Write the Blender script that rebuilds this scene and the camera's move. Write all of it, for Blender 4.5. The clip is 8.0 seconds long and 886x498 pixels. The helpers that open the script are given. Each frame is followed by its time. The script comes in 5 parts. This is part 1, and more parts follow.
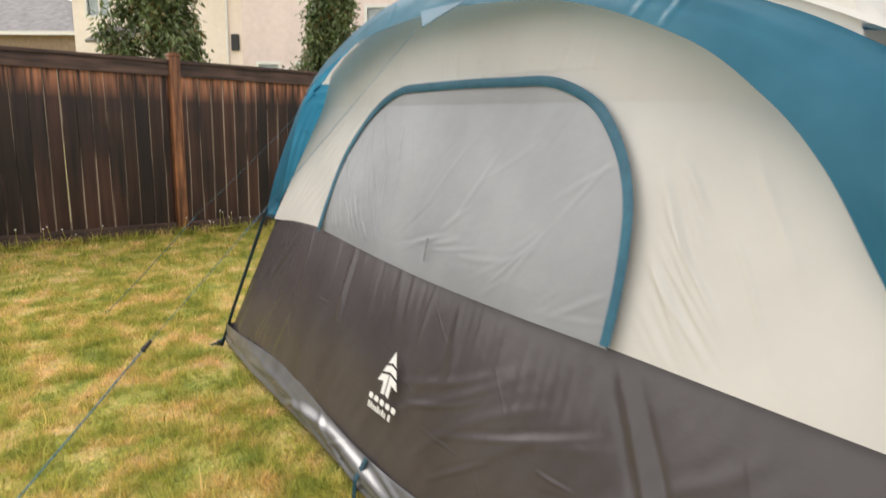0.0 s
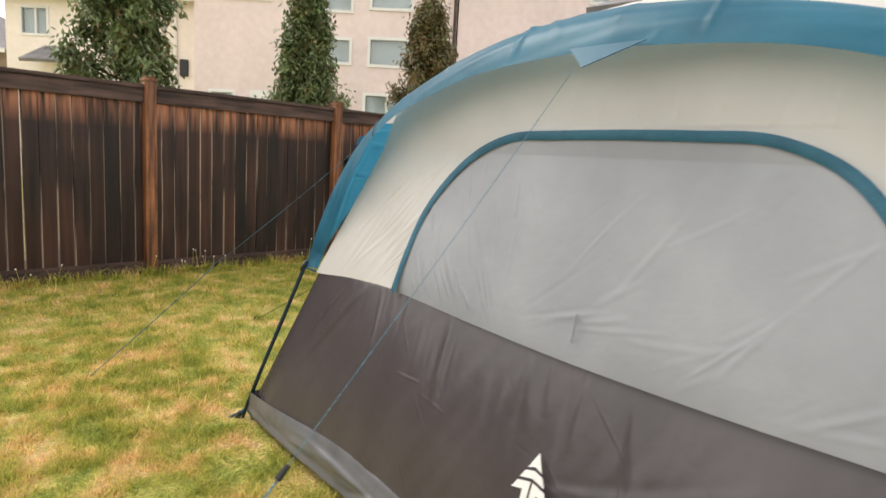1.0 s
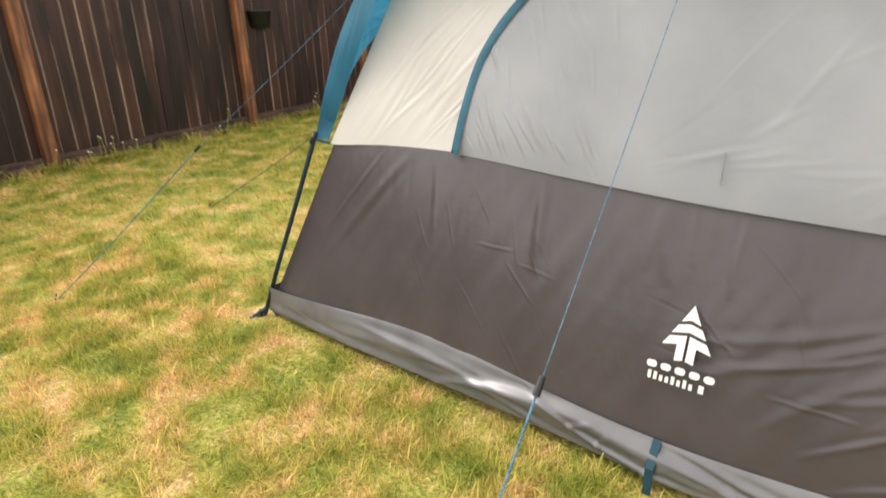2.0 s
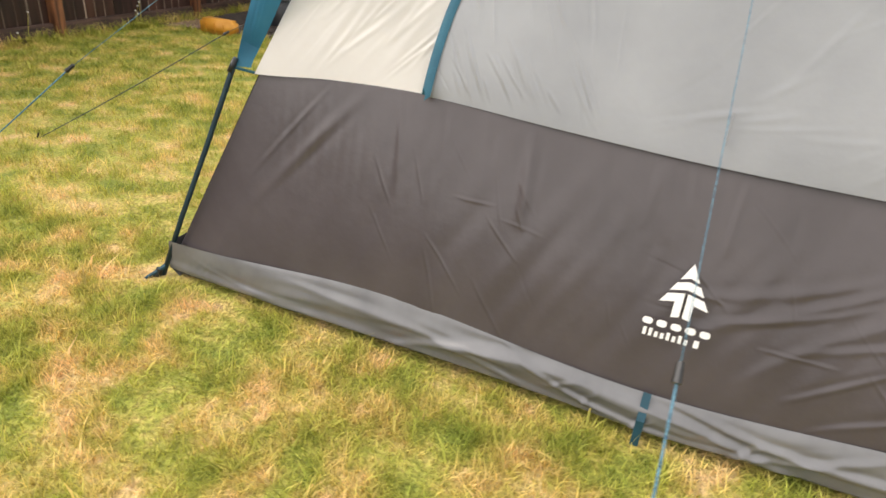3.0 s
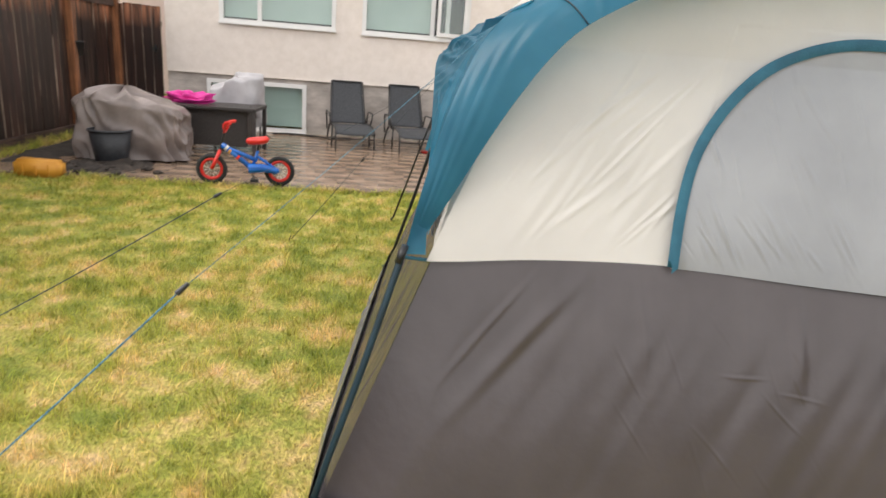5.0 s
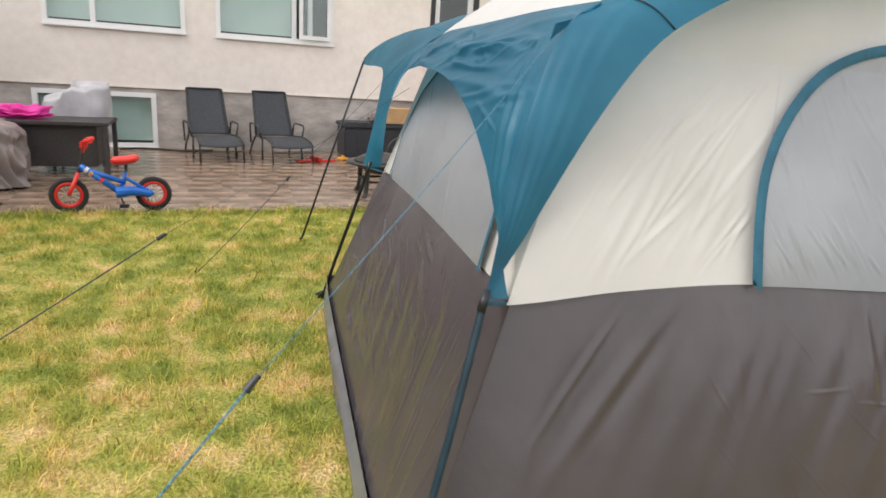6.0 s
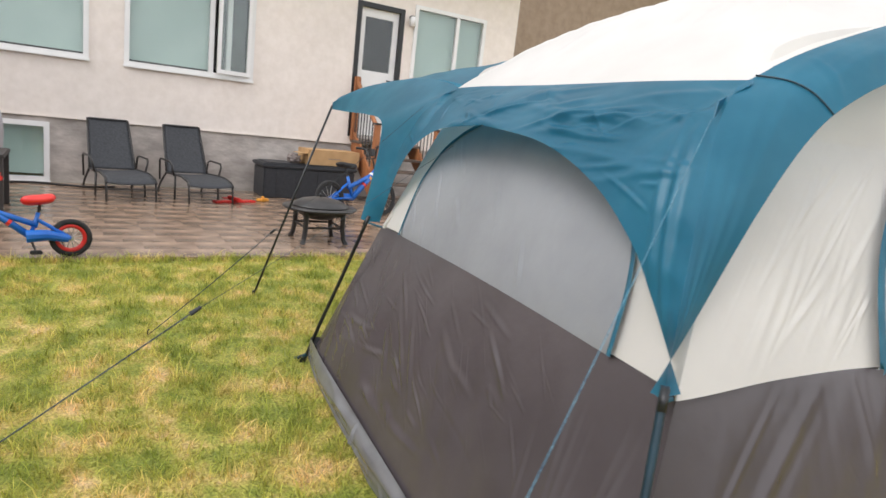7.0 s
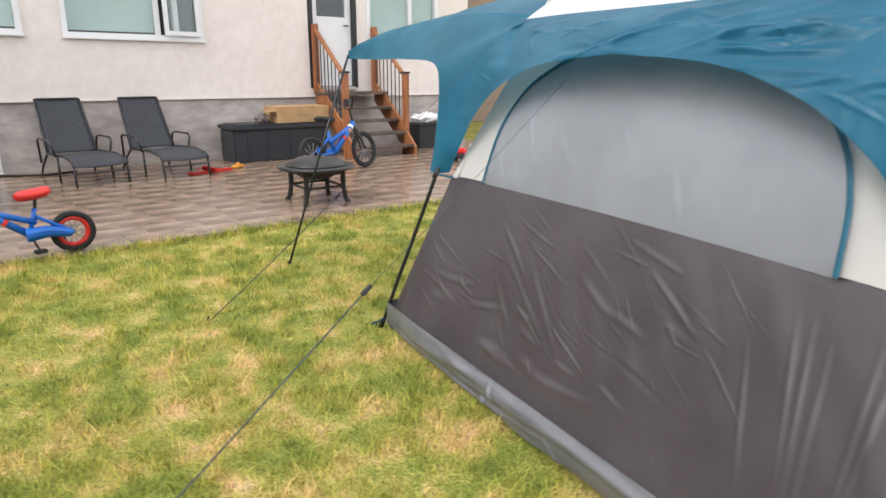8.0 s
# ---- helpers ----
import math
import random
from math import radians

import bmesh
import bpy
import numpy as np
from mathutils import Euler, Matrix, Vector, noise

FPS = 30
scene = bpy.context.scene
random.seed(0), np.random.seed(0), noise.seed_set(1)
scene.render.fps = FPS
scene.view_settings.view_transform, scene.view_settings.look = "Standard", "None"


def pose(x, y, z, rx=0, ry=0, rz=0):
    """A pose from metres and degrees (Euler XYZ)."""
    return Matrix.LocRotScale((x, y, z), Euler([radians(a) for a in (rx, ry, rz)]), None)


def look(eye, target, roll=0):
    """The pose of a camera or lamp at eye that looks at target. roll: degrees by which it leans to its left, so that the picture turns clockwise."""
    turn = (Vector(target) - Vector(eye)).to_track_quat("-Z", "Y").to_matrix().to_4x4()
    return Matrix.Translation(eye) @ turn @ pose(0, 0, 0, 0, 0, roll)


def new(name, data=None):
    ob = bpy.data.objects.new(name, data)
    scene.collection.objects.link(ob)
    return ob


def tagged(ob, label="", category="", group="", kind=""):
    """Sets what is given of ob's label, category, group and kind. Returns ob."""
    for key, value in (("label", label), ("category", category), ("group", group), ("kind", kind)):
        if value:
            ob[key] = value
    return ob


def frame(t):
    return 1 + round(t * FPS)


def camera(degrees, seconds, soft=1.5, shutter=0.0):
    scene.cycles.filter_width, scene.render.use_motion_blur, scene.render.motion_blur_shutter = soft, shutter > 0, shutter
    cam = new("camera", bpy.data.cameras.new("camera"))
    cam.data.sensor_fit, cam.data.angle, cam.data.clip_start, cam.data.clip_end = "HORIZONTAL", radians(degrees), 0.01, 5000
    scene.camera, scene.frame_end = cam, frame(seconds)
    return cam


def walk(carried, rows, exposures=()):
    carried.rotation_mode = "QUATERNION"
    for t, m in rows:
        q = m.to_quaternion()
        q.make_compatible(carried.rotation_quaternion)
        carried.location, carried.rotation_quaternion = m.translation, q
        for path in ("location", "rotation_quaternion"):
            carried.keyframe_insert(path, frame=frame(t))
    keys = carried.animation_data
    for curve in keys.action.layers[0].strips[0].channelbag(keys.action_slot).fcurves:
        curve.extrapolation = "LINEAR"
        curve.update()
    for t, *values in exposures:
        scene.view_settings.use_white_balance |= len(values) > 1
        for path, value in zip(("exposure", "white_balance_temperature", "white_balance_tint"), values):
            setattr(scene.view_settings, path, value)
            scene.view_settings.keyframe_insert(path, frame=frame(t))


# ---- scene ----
cam = camera(70.6, 8.0, soft=1.5, shutter=0.32)
PATH = [
    (0, (0.123, -0.067, 1.333), (1.417, 1.407, 0.945), 1.4),
    (0.2, (0.071, 0.059, 1.332), (1.392, 1.532, 1.036), 1.7),
    (0.5, (0.027, 0.297, 1.353), (1.397, 1.733, 1.108), 1.1),
    (1, (-0.084, 0.663, 1.368), (1.365, 2.014, 1.091), 3.2),
    (1.5, (-0.224, 1.011, 1.35), (1.287, 2.221, 0.849), 1.2),
    (2, (-0.261, 1.357, 1.331), (1.308, 2.362, 0.603), -1.9),
    (2.2, (-0.258, 1.455, 1.347), (1.363, 2.321, 0.558), -0.1),
    (3.3, (-0.307, 2.12, 1.295), (1.433, 2.459, 0.369), 4.1),
    (3.5, (-0.269, 2.274, 1.29), (1.455, 2.63, 0.341), 1.0),
    (4, (-0.229, 2.643, 1.318), (1.527, 2.92, 0.402), 5.2),
    (4.5, (-0.169, 3.014, 1.366), (1.675, 2.989, 0.592), 4.3),
    (4.7, (-0.105, 3.138, 1.355), (1.781, 3.039, 0.697), 4.7),
    (5.8, (0.36, 3.71, 1.31), (2.189, 3.107, 0.769), 2.6),
    (6, (0.424, 3.812, 1.318), (2.222, 3.115, 0.791), 3.7),
    (6.5, (0.667, 4.058, 1.307), (2.425, 3.225, 0.845), 4.0),
    (7, (0.868, 4.296, 1.329), (2.541, 3.266, 0.953), 6.5),
    (7.5, (1.086, 4.564, 1.325), (2.661, 3.429, 0.845), 4.5),
    (8, (1.332, 4.775, 1.295), (2.871, 3.619, 0.751), 0.4),
]
walk(cam, [(t, look(eye, target, roll)) for t, eye, target, roll in PATH], [(0.0, 0.80, 6750, 11.5), (0.5, 0.72, 6780, 11.5), (1.5, 0.98, 6850, 12), (2.0, 1.08, 6900, 12.5), (3.5, 1.04, 6900, 12.5), (4.5, 0.97, 6800, 12), (5.8, 0.88, 6500, 12), (7.0, 0.86, 6350, 12.5), (8.0, 0.99, 6200, 12.5)])

# ---- sky and sun ----
world = bpy.data.worlds.new("overcast_sky")
scene.world = world
world.use_nodes = True
wn = world.node_tree
wn.nodes.clear()
sky = wn.nodes.new("ShaderNodeTexSky")
sky.sky_type, sky.sun_disc = "NISHITA", False
sky.sun_elevation, sky.sun_rotation = radians(45), radians(350)
sky.air_density, sky.dust_density, sky.ozone_density = 1.0, 1.5, 1.0
veil = wn.nodes.new("ShaderNodeHueSaturation")
veil.inputs["Saturation"].default_value = 0.25
veil.inputs["Value"].default_value = 1.0
back = wn.nodes.new("ShaderNodeBackground")
back.inputs["Strength"].default_value = 0.15
wout = wn.nodes.new("ShaderNodeOutputWorld")
wn.links.new(sky.outputs[0], veil.inputs["Color"])
cloud = wn.nodes.new("ShaderNodeMixRGB")
cloud.inputs["Fac"].default_value = 0.6
cloud.inputs["Color2"].default_value = (7.0, 6.9, 6.8, 1)
wn.links.new(veil.outputs[0], cloud.inputs["Color1"])
wn.links.new(cloud.outputs[0], back.inputs["Color"])
wn.links.new(back.outputs[0], wout.inputs[0])
sun = new("sun", bpy.data.lights.new("sun", "SUN"))
sun.data.energy, sun.data.angle, sun.data.color = 0.95, radians(25), (1.0, 0.96, 0.9)
sun.matrix_world = look((-1.7, 9.5, 9.6), (0, 0, 0))

# ---- materials ----
def material(name, low, high, scale=8.0, rough=0.7, bump=0.2, grain=60.0, metal=0.0, stretch=(1, 1, 1), per=0.0, sheer=0.0, stain=0.0, stain_scale=0.7, spec=0.5):
    """Two-scale procedural surface: colour mottling, broad stains, fine relief; per: how much alike pieces differ; sheer: light that shines through."""
    m = bpy.data.materials.new(name)
    m.use_nodes = True
    nt = m.node_tree
    b = nt.nodes["Principled BSDF"]
    link = nt.links.new
    tc = nt.nodes.new("ShaderNodeTexCoord")
    mp = nt.nodes.new("ShaderNodeMapping")
    mp.inputs["Scale"].default_value = stretch
    link(tc.outputs["Object"], mp.inputs["Vector"])
    n1 = nt.nodes.new("ShaderNodeTexNoise")
    n1.inputs["Scale"].default_value, n1.inputs["Detail"].default_value = scale, 5.0
    link(mp.outputs[0], n1.inputs["Vector"])
    ramp = nt.nodes.new("ShaderNodeValToRGB")
    ramp.color_ramp.elements[0].position, ramp.color_ramp.elements[1].position = 0.32, 0.7
    ramp.color_ramp.elements[0].color, ramp.color_ramp.elements[1].color = (*low, 1), (*high, 1)
    link(n1.outputs["Fac"], ramp.inputs[0])
    col = ramp.outputs[0]
    if stain:
        n2 = nt.nodes.new("ShaderNodeTexNoise")
        n2.inputs["Scale"].default_value, n2.inputs["Detail"].default_value = stain_scale, 4.0
        link(tc.outputs["Object"], n2.inputs["Vector"])
        mr = nt.nodes.new("ShaderNodeMapRange")
        mr.inputs["From Min"].default_value, mr.inputs["From Max"].default_value = 0.35, 0.65
        mr.inputs["To Min"].default_value, mr.inputs["To Max"].default_value = 1.0 - stain, 1.0 + stain * 0.4
        link(n2.outputs["Fac"], mr.inputs["Value"])
        hs = nt.nodes.new("ShaderNodeHueSaturation")
        link(mr.outputs[0], hs.inputs["Value"])
        link(col, hs.inputs["Color"])
        col = hs.outputs[0]
    if per:
        oi = nt.nodes.new("ShaderNodeObjectInfo")
        mr = nt.nodes.new("ShaderNodeMapRange")
        mr.inputs["To Min"].default_value, mr.inputs["To Max"].default_value = 1.0 - per, 1.0 + per
        link(oi.outputs["Random"], mr.inputs["Value"])
        hs = nt.nodes.new("ShaderNodeHueSaturation")
        link(mr.outputs[0], hs.inputs["Value"])
        link(col, hs.inputs["Color"])
        col = hs.outputs[0]
    link(col, b.inputs["Base Color"])
    b.inputs["Roughness"].default_value, b.inputs["Metallic"].default_value = rough, metal
    b.inputs["Specular IOR Level"].default_value = spec
    if bump:
        n3 = nt.nodes.new("ShaderNodeTexNoise")
        n3.inputs["Scale"].default_value, n3.inputs["Detail"].default_value = grain, 3.0
        link(mp.outputs[0], n3.inputs["Vector"])
        bp = nt.nodes.new("ShaderNodeBump")
        bp.inputs["Strength"].default_value, bp.inputs["Distance"].default_value = bump, 0.01
        link(n3.outputs["Fac"], bp.inputs["Height"])
        link(bp.outputs[0], b.inputs["Normal"])
    if sheer:
        tr = nt.nodes.new("ShaderNodeBsdfTranslucent")
        link(col, tr.inputs["Color"])
        mx = nt.nodes.new("ShaderNodeMixShader")
        mx.inputs[0].default_value = sheer
        out = nt.nodes["Material Output"]
        link(b.outputs[0], mx.inputs[1])
        link(tr.outputs[0], mx.inputs[2])
        link(mx.outputs[0], out.inputs["Surface"])
    return m


def turf_material(name, blades):
    """Lawn colours by place: green, yellow-green and straw patches; blades differ one from another."""
    m = bpy.data.materials.new(name)
    m.use_nodes = True
    nt = m.node_tree
    b = nt.nodes["Principled BSDF"]
    link = nt.links.new
    tc = nt.nodes.new("ShaderNodeTexCoord")
    big = nt.nodes.new("ShaderNodeTexNoise")
    big.inputs["Scale"].default_value, big.inputs["Detail"].default_value, big.inputs["Roughness"].default_value = 3.9, 6.0, 0.69
    link(tc.outputs["Object"], big.inputs["Vector"])
    ramp = nt.nodes.new("ShaderNodeValToRGB")
    e = ramp.color_ramp.elements
    e[0].position, e[0].color = 0.36, (0.265, 0.315, 0.052, 1)
    e[1].position, e[1].color = 0.64, (0.85, 0.60, 0.30, 1)
    mid = e.new(0.46)
    mid.color = (0.44, 0.435, 0.085, 1)
    dry = e.new(0.545)
    dry.color = (0.65, 0.52, 0.160, 1)
    where = nt.nodes.new("ShaderNodeSeparateXYZ")
    link(tc.outputs["Object"], where.inputs[0])
    lush = nt.nodes.new("ShaderNodeMapRange")
    lush.inputs["From Min"].default_value, lush.inputs["From Max"].default_value = 1.6, 5.0
    lush.inputs["To Min"].default_value, lush.inputs["To Max"].default_value = 0.0, 0.05
    link(where.outputs["X"], lush.inputs["Value"])
    greener = nt.nodes.new("ShaderNodeMath")
    greener.operation = "SUBTRACT"
    link(big.outputs["Fac"], greener.inputs[0])
    link(lush.outputs[0], greener.inputs[1])
    link(greener.outputs[0], ramp.inputs[0])
    hs = nt.nodes.new("ShaderNodeHueSaturation")
    link(ramp.outputs[0], hs.inputs["Color"])
    mr = nt.nodes.new("ShaderNodeMapRange")
    if blades:
        geo = nt.nodes.new("ShaderNodeNewGeometry")
        link(geo.outputs["Random Per Island"], mr.inputs["Value"])
        mr.inputs["To Min"].default_value, mr.inputs["To Max"].default_value = 0.62, 1.40
    else:
        fine = nt.nodes.new("ShaderNodeTexNoise")
        fine.inputs["Scale"].default_value, fine.inputs["Detail"].default_value = 70.0, 4.0
        link(tc.outputs["Object"], fine.inputs["Vector"])
        link(fine.outputs["Fac"], mr.inputs["Value"])
        mr.inputs["From Min"].default_value, mr.inputs["From Max"].default_value = 0.3, 0.7
        mr.inputs["To Min"].default_value, mr.inputs["To Max"].default_value = 0.45, 1.1
        bp = nt.nodes.new("ShaderNodeBump")
        bp.inputs["Strength"].default_value, bp.inputs["Distance"].default_value = 0.8, 0.03
        link(fine.outputs["Fac"], bp.inputs["Height"])
        link(bp.outputs[0], b.inputs["Normal"])
    link(mr.outputs[0], hs.inputs["Value"])
    link(hs.outputs[0], b.inputs["Base Color"])
    b.inputs["Roughness"].default_value = 0.6
    b.inputs["Specular IOR Level"].default_value = 0.25
    if blades:
        tr = nt.nodes.new("ShaderNodeBsdfTranslucent")
        link(hs.outputs[0], tr.inputs["Color"])
        mx = nt.nodes.new("ShaderNodeMixShader")
        mx.inputs[0].default_value = 0.35
        link(b.outputs[0], mx.inputs[1])
        link(tr.outputs[0], mx.inputs[2])
        link(mx.outputs[0], nt.nodes["Material Output"].inputs["Surface"])
    return m


def fence_material(name, top):
    """Old dark-stained cedar: vertical grain, rusty wear near the board's top and foot, pale edges painted as caught
    light.
    """
    m = bpy.data.materials.new(name)
    m.use_nodes = True
    nt = m.node_tree
    b = nt.nodes["Principled BSDF"]
    link = nt.links.new
    tc = nt.nodes.new("ShaderNodeTexCoord")
    oi = nt.nodes.new("ShaderNodeObjectInfo")
    shift = nt.nodes.new("ShaderNodeVectorMath")
    shift.operation = "ADD"
    spread = nt.nodes.new("ShaderNodeMath")
    spread.operation, spread.inputs[1].default_value = "MULTIPLY", 37.0
    link(oi.outputs["Random"], spread.inputs[0])
    link(tc.outputs["Object"], shift.inputs[0])
    link(spread.outputs[0], shift.inputs[1])
    mp = nt.nodes.new("ShaderNodeMapping")
    mp.inputs["Scale"].default_value = (7, 7, 0.45)
    link(shift.outputs[0], mp.inputs["Vector"])
    grain = nt.nodes.new("ShaderNodeTexNoise")
    grain.inputs["Scale"].default_value, grain.inputs["Detail"].default_value = 2.4, 6.0
    link(mp.outputs[0], grain.inputs["Vector"])
    ramp = nt.nodes.new("ShaderNodeValToRGB")
    e = ramp.color_ramp.elements
    e[0].position, e[0].color = 0.36, (0.006, 0.0035, 0.003, 1)
    e[1].position, e[1].color = 0.84, (0.060, 0.027, 0.021, 1)
    link(grain.outputs["Fac"], ramp.inputs[0])
    sep = nt.nodes.new("ShaderNodeSeparateXYZ")
    link(tc.outputs["Object"], sep.inputs[0])
    wear = nt.nodes.new("ShaderNodeMapRange")
    wear.inputs["From Min"].default_value, wear.inputs["From Max"].default_value = top - 0.34, top - 0.05
    link(sep.outputs["Z"], wear.inputs["Value"])
    mul = nt.nodes.new("ShaderNodeMath")
    mul.operation = "MULTIPLY"
    link(wear.outputs[0], mul.inputs[0])
    edge = nt.nodes.new("ShaderNodeMapRange")
    edge.inputs["From Min"].default_value, edge.inputs["From Max"].default_value = 0.38, 0.60
    link(grain.outputs["Fac"], edge.inputs["Value"])
    link(edge.outputs[0], mul.inputs[1])
    mix = nt.nodes.new("ShaderNodeMixRGB")
    mix.inputs["Color2"].default_value = (0.60, 0.25, 0.13, 1)
    link(mul.outputs[0], mix.inputs["Fac"])
    link(ramp.outputs[0], mix.inputs["Color1"])
    # light caught along the board edges, painted as broken pale lines
    apart = nt.nodes.new("ShaderNodeMath")
    apart.operation = "ABSOLUTE"
    link(sep.outputs["X"], apart.inputs[0])
    edge_band = nt.nodes.new("ShaderNodeMapRange")
    edge_band.inputs["From Min"].default_value, edge_band.inputs["From Max"].default_value = 0.060, 0.066
    link(apart.outputs[0], edge_band.inputs["Value"])
    # mask of the painted edge light, broken up by noise
    worn = nt.nodes.new("ShaderNodeMath")
    worn.operation = "MULTIPLY"
    link(edge_band.outputs[0], worn.inputs[0])
    patch = nt.nodes.new("ShaderNodeMapRange")
    patch.inputs["From Min"].default_value, patch.inputs["From Max"].default_value = 0.45, 0.60
    blot = nt.nodes.new("ShaderNodeTexNoise")
    blot.inputs["Scale"].default_value, blot.inputs["Detail"].default_value = 1.1, 3.0
    link(shift.outputs[0], blot.inputs["Vector"])
    link(blot.outputs["Fac"], patch.inputs["Value"])
    link(patch.outputs[0], worn.inputs[1])
    red = nt.nodes.new("ShaderNodeMixRGB")
    red.inputs["Color2"].default_value = (0.20, 0.072, 0.034, 1)
    some = nt.nodes.new("ShaderNodeMapRange")
    some.inputs["From Min"].default_value, some.inputs["From Max"].default_value = 0.40, 0.75
    some.inputs["To Max"].default_value = 0.20
    link(blot.outputs["Fac"], some.inputs["Value"])
    link(some.outputs[0], red.inputs["Fac"])
    link(mix.outputs[0], red.inputs["Color1"])
    mix = red
    edge_light = nt.nodes.new("ShaderNodeMixRGB")
    edge_light.inputs["Color2"].default_value = (0.42, 0.33, 0.26, 1)
    link(worn.outputs[0], edge_light.inputs["Fac"])
    link(mix.outputs[0], edge_light.inputs["Color1"])
    mix = edge_light
    hs = nt.nodes.new("ShaderNodeHueSaturation")
    vary = nt.nodes.new("ShaderNodeMapRange")
    vary.inputs["To Min"].default_value, vary.inputs["To Max"].default_value = 0.5, 1.3
    link(oi.outputs["Random"], vary.inputs["Value"])
    link(vary.outputs[0], hs.inputs["Value"])
    link(mix.outputs[0], hs.inputs["Color"])
    link(hs.outputs[0], b.inputs["Base Color"])
    bp = nt.nodes.new("ShaderNodeBump")
    bp.inputs["Strength"].default_value, bp.inputs["Distance"].default_value = 0.35, 0.01
    link(grain.outputs["Fac"], bp.inputs["Height"])
    link(bp.outputs[0], b.inputs["Normal"])
    b.inputs["Roughness"].default_value = 0.5
    b.inputs["Specular IOR Level"].default_value = 0.45
    return m


def glass_material(name, tint=(0.9, 0.97, 0.95)):
    m = bpy.data.materials.new(name)
    m.use_nodes = True
    b = m.node_tree.nodes["Principled BSDF"]
    b.inputs["Base Color"].default_value = (*tint, 1)
    b.inputs["Transmission Weight"].default_value = 1.0
    b.inputs["Roughness"].default_value = 0.02
    b.inputs["IOR"].default_value = 1.5
    return m


TEAL = material("teal_polyester", (0.026, 0.185, 0.30), (0.050, 0.25, 0.385), 5, 0.36, 0.10, 26, sheer=0.55, stain=0.12, stain_scale=2)
CREAM = material("cream_polyester", (0.77, 0.75, 0.71), (0.84, 0.82, 0.78), 3, 0.42, 0.08, 22, sheer=0.34, stain=0.05, stain_scale=2)
TAUPE = material("taupe_polyester", (0.064, 0.055, 0.058), (0.078, 0.068, 0.072), 4, 0.27, 0.09, 26, stain=0.1, stain_scale=2.5)
SILVER = material("silver_grey_nylon", (0.272, 0.287, 0.312), (0.345, 0.362, 0.388), 3, 0.34, 0.12, 20, sheer=0.1, stain=0.06, stain_scale=2)
TUB = material("grey_coated_groundsheet", (0.15, 0.152, 0.16), (0.20, 0.203, 0.212), 6, 0.26, 0.04, 14, 0.2, stain=0.10, stain_scale=5)
NAVY = material("dark_teal_pole_sleeve", (0.004, 0.022, 0.036), (0.008, 0.036, 0.056), 9, 0.45, 0.05)
BLACK = material("black_fibreglass", (0.010, 0.012, 0.014), (0.02, 0.022, 0.024), 9, 0.4, 0.05)
STRAP = material("dark_teal_strap", (0.004, 0.045, 0.070), (0.008, 0.065, 0.10), 20, 0.6, 0.2, 180)
TAPE = material("teal_webbing", (0.008, 0.085, 0.140), (0.015, 0.120, 0.185), 20, 0.6, 0.2, 180)
ROPE = material("blue_reflective_cord", (0.012, 0.07, 0.13), (0.14, 0.33, 0.43), 160, 0.7, 0.3, 300)
ROPE_DARK = material("dark_guy_cord", (0.02, 0.03, 0.035), (0.10, 0.12, 0.13), 160, 0.8, 0.3, 300)
WHITE_INK = material("white_print", (0.78, 0.78, 0.77), (0.84, 0.84, 0.83), 30, 0.6, 0.0)
TURF = turf_material("lawn_soil_and_thatch", False)
BLADE = turf_material("grass_blades", True)
BOARD = fence_material("dark_stained_cedar", 1.86)
POST = material("reddish_cedar_post", (0.075, 0.028, 0.014), (0.42, 0.175, 0.075), 3, 0.5, 0.3, 30, stretch=(8, 8, 0.6), stain=0.35, stain_scale=3)
RAIL = material("weathered_cedar_rail", (0.024, 0.013, 0.011), (0.125, 0.072, 0.056), 3, 0.65, 0.35, 30, stretch=(0.7, 9, 9), stain=0.3, stain_scale=4)
STUCCO = material("cream_stucco", (0.78, 0.71, 0.645), (0.85, 0.78, 0.72), 9, 0.9, 0.5, 110, stain=0.06, stain_scale=0.8)
PARGING = material("rough_grey_parging", (0.40, 0.362, 0.33), (0.60, 0.55, 0.505), 5, 0.85, 0.9, 16, stretch=(1, 0.8, 1.7), stain=0.2, stain_scale=1.5)
WHITE = material("white_vinyl", (0.74, 0.74, 0.73), (0.80, 0.80, 0.79), 4, 0.4, 0.03)
# pale grey stands for sky mirrored in the far houses' windows
SKY_TINT = material("painted_sky_reflection", (0.56, 0.58, 0.62), (0.66, 0.68, 0.72), 2, 0.7, 0.05)
BLIND = material("pale_green_grey_blind", (0.46, 0.56, 0.53), (0.54, 0.63, 0.60), 2, 0.7, 0.05)
# near-black colour paints the rooms' lack of light
DIM = material("unlit_room_paint", (0.018, 0.02, 0.02), (0.05, 0.054, 0.054), 1.5, 0.9, 0.0)
GLASS = glass_material("window_glass")
PAVER = material("wet_concrete_paver", (0.21, 0.145, 0.10), (0.38, 0.27, 0.195), 3.5, 0.20, 0.10, 30, per=0.05, stain=0.4, stain_scale=1.3)
JOINT = material("patio_bedding_sand", (0.20, 0.14, 0.10), (0.32, 0.228, 0.168), 6, 0.24, 0.4, 60)
SOIL = material("dark_wet_soil", (0.018, 0.014, 0.011), (0.06, 0.046, 0.036), 14, 0.8, 1.0, 30)
PINK = material("pinkish_beige_stucco", (0.76, 0.635, 0.625), (0.83, 0.71, 0.705), 5, 0.9, 0.3, 60, stain=0.08, stain_scale=0.5)
BUFF = material("buff_stucco", (0.87, 0.78, 0.715), (0.92, 0.84, 0.78), 5, 0.9, 0.3, 60, stain=0.06, stain_scale=0.5)
